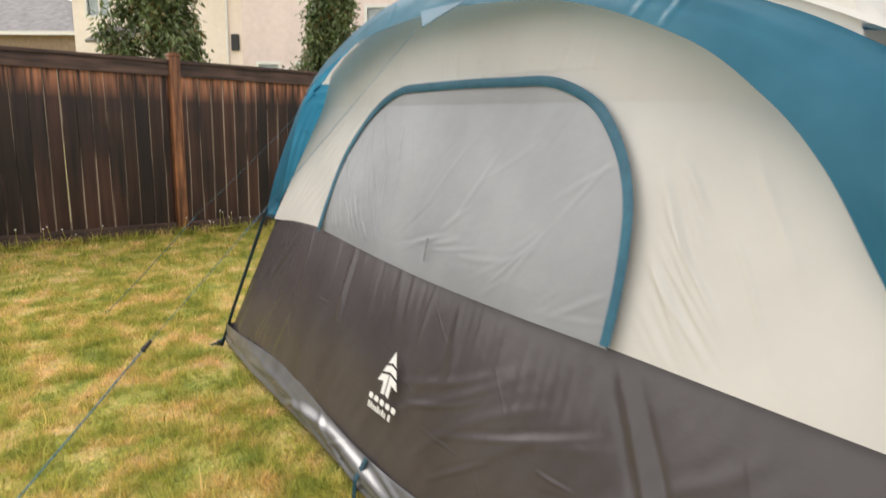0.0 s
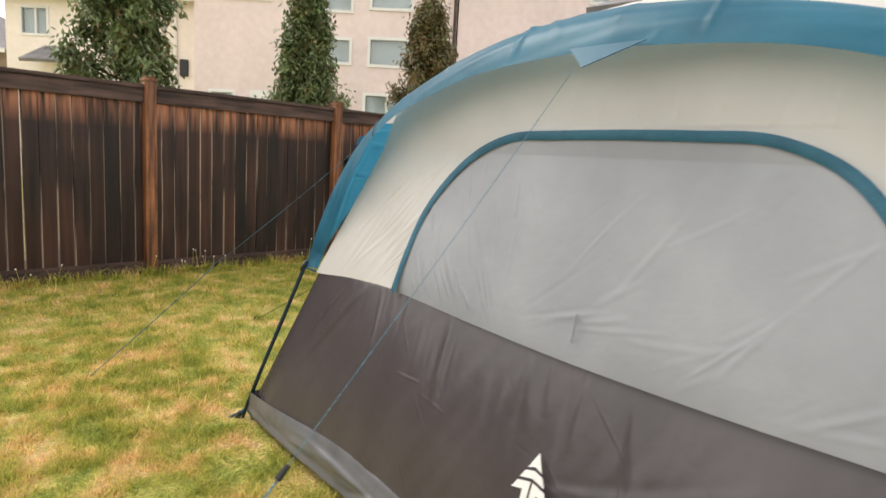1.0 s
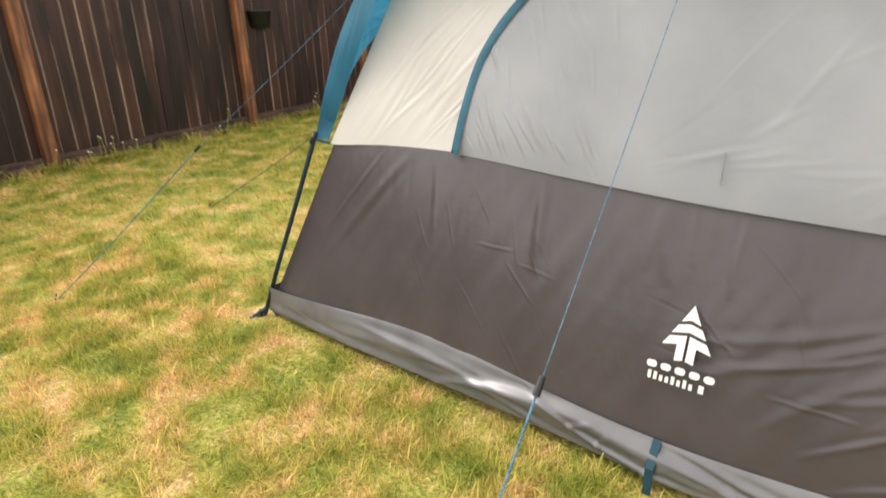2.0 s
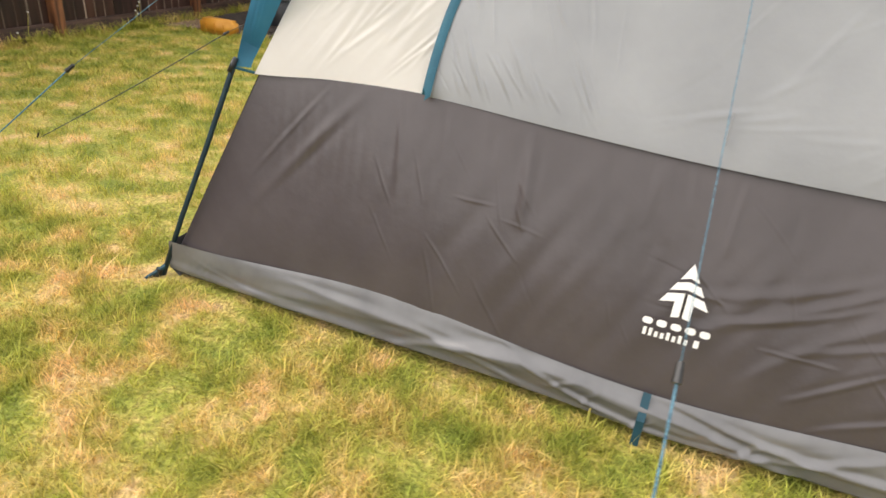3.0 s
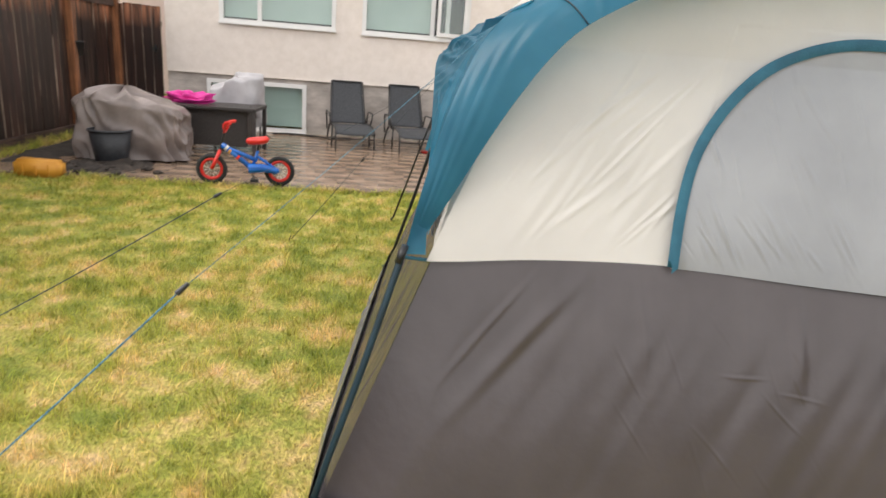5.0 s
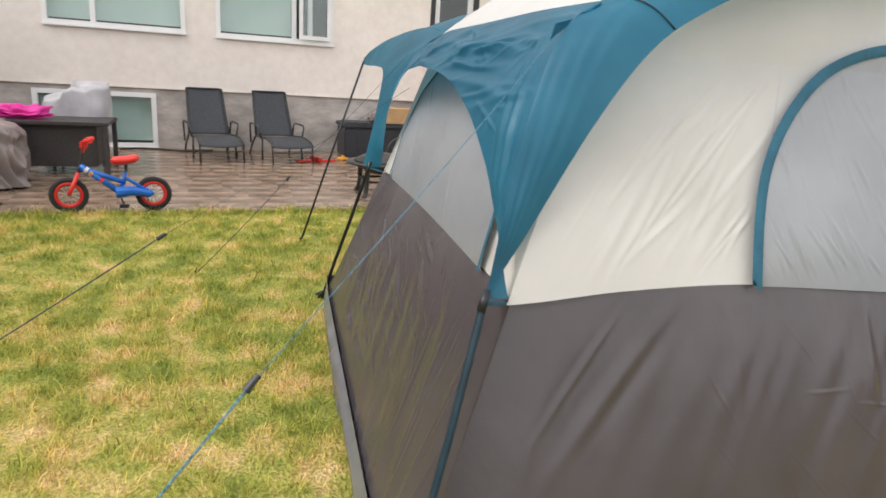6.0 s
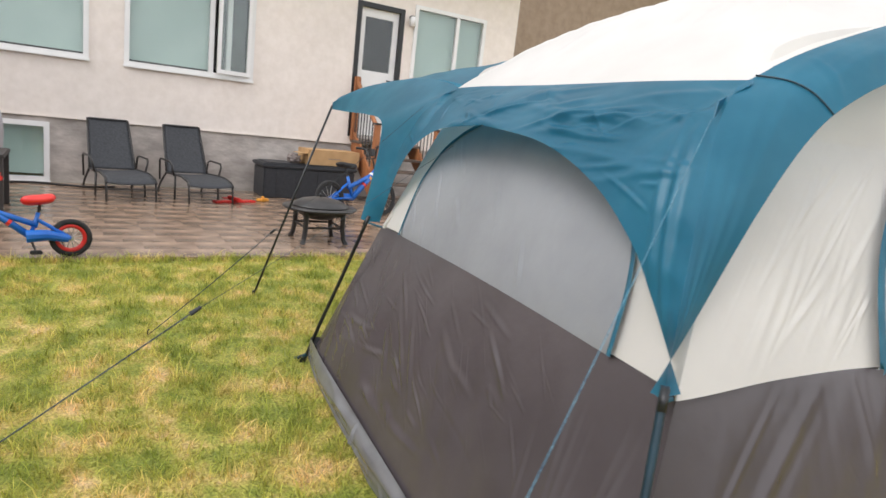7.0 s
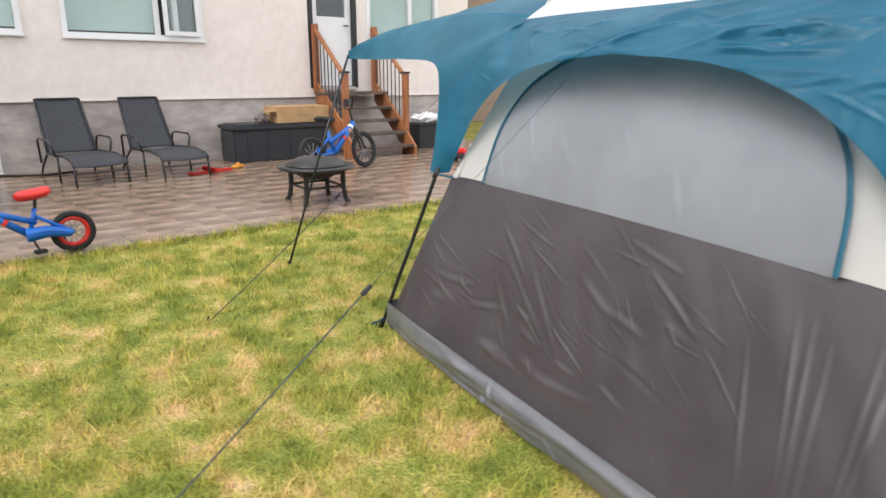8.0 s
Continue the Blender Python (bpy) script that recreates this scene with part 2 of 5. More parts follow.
SHINGLE = material("grey_asphalt_shingle", (0.16, 0.155, 0.16), (0.26, 0.25, 0.255), 3, 0.9, 0.5, 30)
SIDING = material("brown_siding", (0.26, 0.19, 0.14), (0.33, 0.25, 0.19), 5, 0.8, 0.2, 40)
LEAF = material("laurel_leaf", (0.12, 0.185, 0.066), (0.25, 0.31, 0.125), 2.2, 0.42, 0.0, sheer=0.2, stain=0.45, stain_scale=5)
RUST = material("reddish_young_leaf", (0.15, 0.140, 0.055), (0.27, 0.185, 0.075), 2.2, 0.42, 0.0, sheer=0.2, stain=0.3, stain_scale=5)
BARK = material("brown_bark", (0.05, 0.036, 0.025), (0.11, 0.082, 0.06), 6, 0.9, 0.8, 20, stretch=(4, 4, 0.6))


# ---- building helpers ----
def mesh_of(bm, name, mat, smooth=False):
    me = bpy.data.meshes.new(name)
    bm.normal_update()
    bm.to_mesh(me)
    bm.free()
    me.materials.append(mat)
    if smooth:
        me.polygons.foreach_set("use_smooth", [True] * len(me.polygons))
    return me


def part(name, bm, mat, parent, label="", smooth=False, at=None):
    ob = new(name, mesh_of(bm, name, mat, smooth))
    ob.parent = parent
    if at is not None:
        ob.matrix_basis = at
    return tagged(ob, label)


def thing(name, label, category, at=None, group="", kind=""):
    ob = new(name)
    ob.empty_display_size = 0.1
    if at is not None:
        ob.matrix_basis = at
    return tagged(ob, label, category, group, kind)


def single(name, bm, mat, label, category, at=None, group="", kind="", smooth=False):
    ob = new(name, mesh_of(bm, name, mat, smooth))
    if at is not None:
        ob.matrix_basis = at
    return tagged(ob, label, category, group, kind)


def box(bm, x0, x1, y0, y1, z0, z1, bevel=0.0, m=None):
    got = bmesh.ops.create_cube(bm, size=1.0)["verts"]
    for v in got:
        v.co = Vector((x0 + (v.co.x + 0.5) * (x1 - x0), y0 + (v.co.y + 0.5) * (y1 - y0), z0 + (v.co.z + 0.5) * (z1 - z0)))
    if bevel:
        edges = {e for v in got for e in v.link_edges}
        res = bmesh.ops.bevel(bm, geom=list(edges), offset=bevel, segments=2, affect="EDGES", clamp_overlap=True)
        got = list({v for f in res["faces"] for v in f.verts} | {v for v in got if v.is_valid})
    if m is not None:
        bmesh.ops.transform(bm, matrix=m, verts=got)
    return bm


def cube(x0, x1, y0, y1, z0, z1, bevel=0.0):
    return box(bmesh.new(), x0, x1, y0, y1, z0, z1, bevel)


def tube(bm, points, r, seg=8, closed=False):
    pts = [Vector(p) for p in points]
    n = len(pts)
    radii = r if isinstance(r, (list, tuple)) else [r] * n
    rings, prev = [], None
    for i, p in enumerate(pts):
        a = pts[(i - 1) % n] if (i or closed) else p
        b = pts[(i + 1) % n] if (i < n - 1 or closed) else p
        d = (b - a).normalized()
        side = prev if prev is not None else (Vector((0, 0, 1)) if abs(d.z) < 0.9 else Vector((1, 0, 0)))
        side = (side - d * side.dot(d)).normalized()
        prev = side
        up = d.cross(side)
        rings.append([bm.verts.new(p + radii[i] * (math.cos(k * math.tau / seg) * side + math.sin(k * math.tau / seg) * up)) for k in range(seg)])
    for i in range(n if closed else n - 1):
        ra, rb = rings[i], rings[(i + 1) % n]
        for k in range(seg):
            bm.faces.new((ra[k], ra[(k + 1) % seg], rb[(k + 1) % seg], rb[k]))
    if not closed:
        bm.faces.new(rings[0][::-1])
        bm.faces.new(rings[-1])
    return bm


def pipe(points, r, seg=8, closed=False):
    return tube(bmesh.new(), points, r, seg, closed)


def lathe(profile, seg=24, centre=(0, 0, 0)):
    bm = bmesh.new()
    c = Vector(centre)
    rings = [[bm.verts.new(c + Vector((r * math.cos(k * math.tau / seg), r * math.sin(k * math.tau / seg), z))) for k in range(seg)] for r, z in profile]
    for a, b in zip(rings, rings[1:]):
        for k in range(seg):
            bm.faces.new((a[k], a[(k + 1) % seg], b[(k + 1) % seg], b[k]))
    bm.faces.new(rings[0][::-1])
    bm.faces.new(rings[-1])
    return bm


def sheet(place, nu, nv, thick=0.0):
    """A surface from place(s, t), s and t from 0 to 1; thick gives it a second skin and a rim."""
    bm = bmesh.new()
    g = [[bm.verts.new(place(i / nu, j / nv)) for j in range(nv + 1)] for i in range(nu + 1)]
    for i in range(nu):
        for j in range(nv):
            bm.faces.new((g[i][j], g[i + 1][j], g[i + 1][j + 1], g[i][j + 1]))
    if thick:
        bm.normal_update()
        bmesh.ops.solidify(bm, geom=bm.faces[:], thickness=thick)
    return bm


def curve_through(points, s):
    """A smooth way through points, s from 0 to 1 by the points' spacing."""
    pts = [Vector(p) for p in points]
    run = [0.0]
    for a, b in zip(pts, pts[1:]):
        run.append(run[-1] + (b - a).length)
    d = s * run[-1]
    i = max(k for k in range(len(pts) - 1) if run[k] <= d + 1e-9)
    w = (d - run[i]) / (run[i + 1] - run[i])
    p0, p1, p2, p3 = pts[max(i - 1, 0)], pts[i], pts[i + 1], pts[min(i + 2, len(pts) - 1)]
    return 0.5 * (2 * p1 + (p2 - p0) * w + (2 * p0 - 5 * p1 + 4 * p2 - p3) * w * w + (3 * p1 - p0 - 3 * p2 + p3) * w * w * w)


def crease(x, y, turn, long, short, seed):
    """Soft folds that run along one direction."""
    a = radians(turn)
    p, q = x * math.cos(a) + y * math.sin(a), -x * math.sin(a) + y * math.cos(a)
    return noise.noise(Vector((p / long, q / short, seed)))


# ---- ground ----
def ground_height(x, y):
    return 0.012 * noise.noise(Vector((x * 0.8, y * 0.8, 3.0))) if x < 6.3 and y < 7.3 else -0.03


bm = bmesh.new()
steps_x = [-400, -120, -40, -15] + [-6 + 0.25 * i for i in range(50)] + [6.45, 12, 20, 45, 120, 400]
steps_y = [-400, -120, -40, -15] + [-5 + 0.25 * i for i in range(50)] + [7.45, 12, 20, 45, 120, 400]
grid = [[bm.verts.new((x, y, ground_height(x, y))) for y in steps_y] for x in steps_x]
for i in range(len(steps_x) - 1):
    for j in range(len(steps_y) - 1):
        bm.faces.new((grid[i][j], grid[i + 1][j], grid[i + 1][j + 1], grid[i][j + 1]))
ground = single("ground", bm, TURF, "patchy yellow-green lawn with dry straw spots", "lawn", kind="structure", smooth=True)

# ---- tent ----
WIDE, LONG = 2.47, 3.66
tent = thing("cabin_tent", "wet teal, cream and taupe cabin tent pitched on the lawn", "tent", pose(1.50, 3.46, 0, 0, 0, -6.5))


def seam(w, run):
    """Height of the seam between the dark lower and the pale upper wall."""
    if run < 3:
        return 0.80 + 0.02 * math.sin(math.pi * w / run)
    return curve_through([(0.0, 0.80, 0), (0.285, 0.80, 0), (0.60, 0.83, 0), (0.95, 0.842, 0), (1.40, 0.82, 0), (1.83, 0.803, 0), (2.30, 0.80, 0), (2.70, 0.805, 0), (3.37, 0.80, 0), (LONG, 0.80, 0)], min(1, max(0, w / run))).y


def side_inset(z):
    return min(0.215 + 0.20 * (z - 0.84) / 0.63, 0.395 + 0.1 * max(0, z - 1.41))


def end_inset(z):
    return 0.300 + 0.13 * (z - 0.80) / 0.5


SIDE_ARCH = [(0.242, 0.81), (0.33, 0.955), (0.478, 1.225), (0.60, 1.40), (0.72, 1.495), (0.90, 1.575), (1.30, 1.68), (1.83, 1.72)]
END_ARCH = [(0.210, 0.822), (0.285, 0.93), (0.342, 1.01), (0.43, 1.115), (0.60, 1.235), (0.86, 1.322), (1.235, 1.355)]


FAR_ARCH = [(0.29, 0.83), (0.37, 0.98), (0.45, 1.11), (0.56, 1.275), (0.69, 1.405), (0.90, 1.54), (1.30, 1.67), (1.83, 1.72)]


def side_arch(s):
    """Lower edge of the fly over a long wall, s from corner to corner: (run, height)."""
    q = s if s <= 0.5 else 1 - s
    p = curve_through([(a, b, 0) for a, b in (SIDE_ARCH if s <= 0.5 else FAR_ARCH)], 2 * q)
    return (p.x if s <= 0.5 else LONG - p.x, p.y)


def porch_lean(z):
    """How much further out the porch corner stands at a height."""
    return 0.045 * min(1, max(0, (1.525 - z) / 0.7))


def end_arch(s):
    q = s if s <= 0.5 else 1 - s
    p = curve_through([(a, b, 0) for a, b in END_ARCH], 2 * q)
    return (p.x if s <= 0.5 else WIDE - p.x + porch_lean(p.y), p.y)


def crease_field(nu, nv, x_of, z_of, marks):
    """Grid of relief from single creases (x, z, turn, length, width, height, bow)."""
    S, T = np.meshgrid(np.linspace(0, 1, nu + 1), np.linspace(0, 1, nv + 1), indexing="ij")
    X, Z = x_of(S, T), z_of(S, T)
    D = np.zeros_like(X)
    for x, z, turn, length, width, high, bow in marks:
        c, s_ = math.cos(radians(turn)), math.sin(radians(turn))
        p = (X - x) * c + (Z - z) * s_
        q = -(X - x) * s_ + (Z - z) * c + bow * p * p
        env = np.clip(1 - (2 * p / length) ** 2, 0, 1)
        D += high * env * (np.exp(-(q / width) ** 2) - 0.30 * np.exp(-((q - 1.9 * width) / width) ** 2))
    return D


def scatter(seed, n, x, z, turn, length, width, high):
    """n creases with every figure drawn from a range."""
    rng = random.Random(seed)
    return [(rng.uniform(*x), rng.uniform(*z), rng.uniform(*turn), rng.uniform(*length), rng.uniform(*width), rng.uniform(*high) * rng.choice((1, 1, 1, -0.35)), rng.uniform(-0.5, 0.5)) for _ in range(n)]


SIDE_MARKS = [(0.56, 0.60, 48, 0.62, 0.020, 0.006, 0.1), (0.47, 0.64, 50, 0.5, 0.010, 0.005, 0.1), (0.62, 0.62, 47, 0.5, 0.02, -0.003, 0.1)]
SIDE_MARKS += scatter(1, 16, (0.85, 2.2), (0.62, 0.80), (84, 104), (0.22, 0.5), (0.010, 0.022), (0.003, 0.006))
SIDE_MARKS += scatter(2, 30, (0.8, 3.2), (0.22, 0.70), (108, 142), (0.07, 0.26), (0.0028, 0.005), (0.0008, 0.0020))
SIDE_MARKS += scatter(3, 9, (0.9, 2.8), (0.30, 0.70), (-14, 4), (0.08, 0.22), (0.0025, 0.0045), (0.0012, 0.0024))
SIDE_MARKS += scatter(4, 16, (2.1, 3.3), (0.20, 0.60), (14, 38), (0.3, 0.8), (0.008, 0.018), (0.0022, 0.0042))
SIDE_MARKS += [(2.95, 0.47, 124, 0.85, 0.016, 0.012, 0.0), (3.01, 0.46, 124, 0.75, 0.012, -0.008, 0.0)]
END_MARKS = scatter(5, 34, (0.70, 2.2), (0.20, 0.74), (4, 44), (0.08, 0.32), (0.004, 0.009), (0.0016, 0.0036))
END_MARKS += scatter(6, 90, (0.6, 2.25), (0.16, 0.74), (2, 50), (0.06, 0.24), (0.0026, 0.0046), (0.0006, 0.0016))
END_MARKS += scatter(7, 9, (1.0, 2.1), (0.20, 0.45), (-12, 14), (0.15, 0.35), (0.010, 0.02), (0.003, 0.006))
END_MARKS += scatter(22, 11, (0.8, 2.1), (0.28, 0.66), (10, 44), (0.18, 0.45), (0.007, 0.014), (0.0022, 0.0045))
END_MARKS += [(0.20 + 0.055 * k + 0.02 * math.sin(k * 2.3), 0.46 + 0.05 * math.sin(k * 1.7), 92 - 3.5 * k, 0.75 - 0.06 * k, 0.008, 0.0024, 0.03) for k in range(7)]
CREAM_MARKS = scatter(8, 14, (0.40, 0.95), (0.86, 1.30), (44, 60), (0.2, 0.6), (0.008, 0.018), (0.0015, 0.0035))
CREAM_MARKS += [(2.86 + 0.006 * (k % 3), 1.02 - 0.034 * k, 134 + 2 * (k % 4), 0.40 - 0.012 * k, 0.0085, 0.0075, 0.2) for k in range(8)]
CREAM_MARKS += scatter(18, 34, (0.36, 1.0), (0.84, 1.34), (38, 56), (0.15, 0.55), (0.004, 0.009), (0.0014, 0.0036))
CREAM_MARKS += scatter(9, 14, (2.75, 3.3), (0.85, 1.25), (120, 140), (0.10, 0.4), (0.008, 0.016), (0.003, 0.007))
CREAM_MARKS += scatter(10, 8, (1.2, 2.6), (1.52, 1.62), (60, 120), (0.08, 0.2), (0.006, 0.012), (0.002, 0.004))
CLOTH_MARKS = scatter(11, 30, (1.0, 1.5), (0.83, 1.00), (112, 134), (0.08, 0.30), (0.003, 0.006), (0.0026, 0.0052))
CLOTH_MARKS += scatter(12, 26, (1.0, 1.6), (1.06, 1.42), (95, 128), (0.08, 0.30), (0.003, 0.006), (0.0022, 0.0046))
CLOTH_MARKS += scatter(13, 16, (1.6, 2.6), (0.84, 1.35), (25, 65), (0.12, 0.4), (0.005, 0.010), (0.0008, 0.0022))
CLOTH_MARKS += scatter(14, 8, (1.7, 2.6), (0.82, 0.98), (0, 25), (0.15, 0.4), (0.006, 0.012), (0.0008, 0.0020))
ARCH_MARKS = scatter(15, 16, (0.55, 1.95), (0.84, 1.30), (50, 80), (0.10, 0.35), (0.008, 0.018), (0.002, 0.006))
BAND_MARKS = scatter(16, 34, (0.42, 1.5), (1.22, 1.50), (-14, 8), (0.15, 0.50), (0.007, 0.014), (0.008, 0.015))
BAND_MARKS += scatter(17, 10, (0.30, 0.70), (0.95, 1.30), (75, 115), (0.12, 0.4), (0.010, 0.018), (0.002, 0.004))
BAND_MARKS += scatter(19, 70, (0.40, 2.1), (1.22, 1.50), (-28, 34), (0.06, 0.30), (0.004, 0.008), (0.0022, 0.0055))
BAND_MARKS += [(0.34 + 0.02 * k, 1.15, 76, 0.6, 0.012, 0.007, 0.0) for k in (0, 2)]


def lower_side(far):
    """The dark lower wall of a long side."""
    nu, nv = (860, 180) if not far else (120, 30)
    relief = crease_field(nu, nv, lambda S, T: 0.02 + (0.27 * T) + S * (LONG - 0.04 - 0.54 * T), lambda S, T: 0.10 + 0.71 * T, SIDE_MARKS)

    def place(s, t):
        foot, head = Vector((0.030 - 0.035 * min(1, 20 * s * (1 - s)), 0.030 + s * (LONG - 0.060), 0.10)), None
        v = 0.302 + s * (LONG - 0.604)
        z = seam(v, LONG)
        head = Vector((0.215 + 0.02 * abs(2 * s - 1) ** 4, v, z))
        p = foot.lerp(head, t)
        rim = math.sin(math.pi * min(1, max(0, t))) ** 0.5 * min(1, 9 * s, 9 * (1 - s))
        d = -relief[round(s * nu), round(t * nv)] + 0.004 * crease(p.y, p.z, 62, 0.5, 0.06, 4.0 + far) + 0.007 * max(0, t - 0.45) * crease(p.y, p.z, 95, 0.6, 0.03, 9.0 + far)
        d += 0.014 * noise.noise(Vector((p.y * 1.3, p.z * 2, far)))
        p.x += d * rim - 0.02 * math.sin(math.pi * t) * math.sin(math.pi * s)
        return Vector(((WIDE - p.x) if far else p.x, -p.y, p.z))
    return sheet(place, nu, nv)


def lower_end(back):
    nu, nv = (700, 210) if not back else (90, 30)
    relief = crease_field(nu, nv, lambda S, T: 0.02 + 0.22 * T + S * (WIDE - 0.04 - 0.44 * T), lambda S, T: 0.10 + 0.70 * T, END_MARKS)

    def place(s, t):
        foot = Vector((0.030 + s * (WIDE - 0.060), 0.030 - 0.035 * min(1, 20 * s * (1 - s)), 0.10))
        u = 0.235 + s * (WIDE - 0.40)
        head = Vector((u, 0.302 + 0.003 * min(1, 20 * s * (1 - s)), seam(u, WIDE) + 0.001))
        p = foot.lerp(head, t)
        rim = math.sin(math.pi * t) ** 0.5 * min(1, 20 * s, 20 * (1 - s))
        d = -relief[round(s * nu), round(t * nv)] + 0.008 * crease(p.x, p.z, 60, 0.42, 0.10, 14.0 + back)
        d += 0.012 * noise.noise(Vector((p.x * 2, p.z * 2, 5 + back)))
        p.y += d * rim
        return Vector((p.x, -(LONG - p.y) if back else -p.y, p.z))
    return sheet(place, nu, nv)


def upper_side(far):
    """The cream upper wall of a long side, up to behind the fly's edge."""
    nu, nv = (600, 180) if not far else (90, 26)
    relief = crease_field(nu, nv, lambda S, T: 0.285 + 0.335 * T + S * (LONG - 0.57 - 0.67 * T), lambda S, T: 0.81 + (0.79 + 0.19 * np.sin(np.pi * S) ** 0.6) * T, CREAM_MARKS)

    def place(s, t):
        v0 = 0.288 + s * (LONG - 0.576)
        low = seam(v0, LONG)
        top_v = 0.62 + s * (LONG - 1.24)
        top = 1.60 + 0.20 * math.sin(math.pi * s) ** 0.6
        v, z = v0 + (top_v - v0) * t, low + (top - low) * t
        rim = min(1, 6 * t) * min(1, 8 * s, 8 * (1 - s)) * (0.15 if 0.22 < s < 0.78 and z < 1.50 else 1)
        d = relief[round(s * nu), round(t * nv)] + 0.008 * noise.noise(Vector((v * 1.6, z * 2, 30 + far)))
        u = side_inset(z) + 0.02 * abs(2 * s - 1) ** 4 - d * rim
        return Vector(((WIDE - u) if far else u, -v, z))
    return sheet(place, nu, nv)


def upper_end(back):
    def place(s, t):
        u0 = 0.24 + s * (WIDE - 0.41)
        low = seam(u0, WIDE) + 0.004
        top_u = 0.50 + s * (WIDE - 1.0)
        top = 1.36 + 0.08 * math.sin(math.pi * s)
        u, z = u0 + (top_u - u0) * t, low + (top - low) * t
        v = end_inset(z) + 0.008 * noise.noise(Vector((u * 2, z * 2, 40 + back))) * min(1, 6 * t)
        return Vector((u, -(LONG - v) if back else -v, z))
    return sheet(place, 80, 30)


def window_side(k):
    """Outline of the big window, k round from one foot to the other: (run, height)."""
    half, c = 0.866, 1.830
    shape = [(-half, 0.815), (-half + 0.015, 1.00), (-half + 0.05, 1.155), (-half + 0.13, 1.29), (-half + 0.25, 1.40), (-half + 0.42, 1.464), (-half + 0.62, 1.474), (0, 1.477)]
    q = k if k <= 0.5 else 1 - k
    p = curve_through([(a, b, 0) for a, b in shape], 2 * q)
    a = c + p.x if k <= 0.5 else c - p.x
    return (a, max(p.y, seam(a, LONG) + 0.004))


def window_end(k):
    shape = [(-0.778, 0.815), (-0.770, 0.91), (-0.752, 1.01), (-0.708, 1.12), (-0.61, 1.235), (-0.45, 1.325), (-0.25, 1.385), (0, 1.405)]
    q = k if k <= 0.5 else 1 - k
    p = curve_through([(a, b, 0) for a, b in shape], 2 * q)
    return (WIDE / 2 + p.x if k <= 0.5 else WIDE / 2 - p.x, p.y)


def on_side(v, z, lift, far):
    u = side_inset(z) - lift
    return Vector(((WIDE - u) if far else u, -v, z))


def on_end(u, z, lift, back):
    v = end_inset(z) - lift
    return Vector((u, -(LONG - v) if back else -v, z))


def window_cloth(outline, lay, run, which, lift):
    """Grey window cloth, filled from the foot up to the outline, with slack folds."""
    nu, nv = (480, 160) if which == 0 else (260, 110) if which == 1 else (80, 30)
    ks = [outline(0.02 + 0.96 * i / nu) for i in range(nu + 1)]
    xs, tops = np.array([a for a, _ in ks])[:, None], np.array([b for _, b in ks])[:, None]
    relief = crease_field(nu, nv, lambda S, T: xs + 0 * T, lambda S, T: 0.81 + (tops - 0.81) * T, CLOTH_MARKS if run > 3 else ARCH_MARKS)

    def place(s, t):
        k = 0.02 + 0.96 * s
        a, top = outline(k)
        low = seam(a, run) - 0.004
        z = low + (top - low) * t
        rim = min(1, 8 * t, 8 * (1 - t), 10 * s, 10 * (1 - s))
        d = relief[round(s * nu), round(t * nv)] + 0.006 * noise.noise(Vector((a * 2, z * 2.4, 52.0 + which)))
        return lay(a, z, lift * (0.15 + 0.85 * (1 - (1 - t) ** 5)) + 0.8 * d * rim, 0 if which < 10 else 1)
    return sheet(place, nu, nv)


def binding(outline, lay, wide, lift, which):
    """Tape sewn round a window."""
    def place(s, t):
        a, z = outline(s)
        a2, z2 = outline(min(1, s + 0.004))
        a1, z1 = outline(max(0, s - 0.004))
        d = Vector((a2 - a1, z2 - z1, 0)).normalized()
        o = (t - 0.5) * wide
        return lay(a - d.y * o, z + d.x * o, lift + 0.003 * math.sin(math.pi * t) + 0.004 * noise.noise(Vector((s * 14, which, 3))), which)
    return sheet(place, 120, 4)


# fly: bands between the arches and the roof seam
CORNER = [(0.20, 0.225, 0.82), (0.235, 0.262, 1.00), (0.285, 0.315, 1.20), (0.345, 0.385, 1.38), (0.385, 0.455, 1.475), (0.41, 0.53, 1.525)]


def side_top(s):
    """Upper edge of the band over a long wall."""
    q = s if s <= 0.5 else 1 - s
    pts = CORNER + [(0.415, 0.75, 1.635), (0.43, 1.15, 1.775), (0.45, 1.50, 1.85), (0.46, 1.83, 1.872)]
    p = curve_through(pts, 2 * q)
    return Vector((p.x, p.y if s <= 0.5 else LONG - p.y, p.z - (0.035 * math.sin(math.pi * 2 * q) if s > 0.5 else 0)))


def end_top(s):
    q = s if s <= 0.5 else 1 - s
    pts = CORNER + [(0.70, 0.50, 1.525), (1.0, 0.49, 1.522), (1.235, 0.485, 1.52)]
    p = curve_through(pts, 2 * q)
    return Vector((p.x if s <= 0.5 else WIDE - p.x + porch_lean(p.z), p.y, p.z))


FOLD_MARKS = scatter(20, 46, (0.35, 3.3), (1.0, 1.90), (20, 160), (0.08, 0.35), (0.006, 0.014), (0.003, 0.008))
FOLD_MARKS += scatter(21, 16, (0.28, 0.75), (0.85, 1.50), (52, 74), (0.2, 0.5), (0.008, 0.016), (0.0012, 0.003))


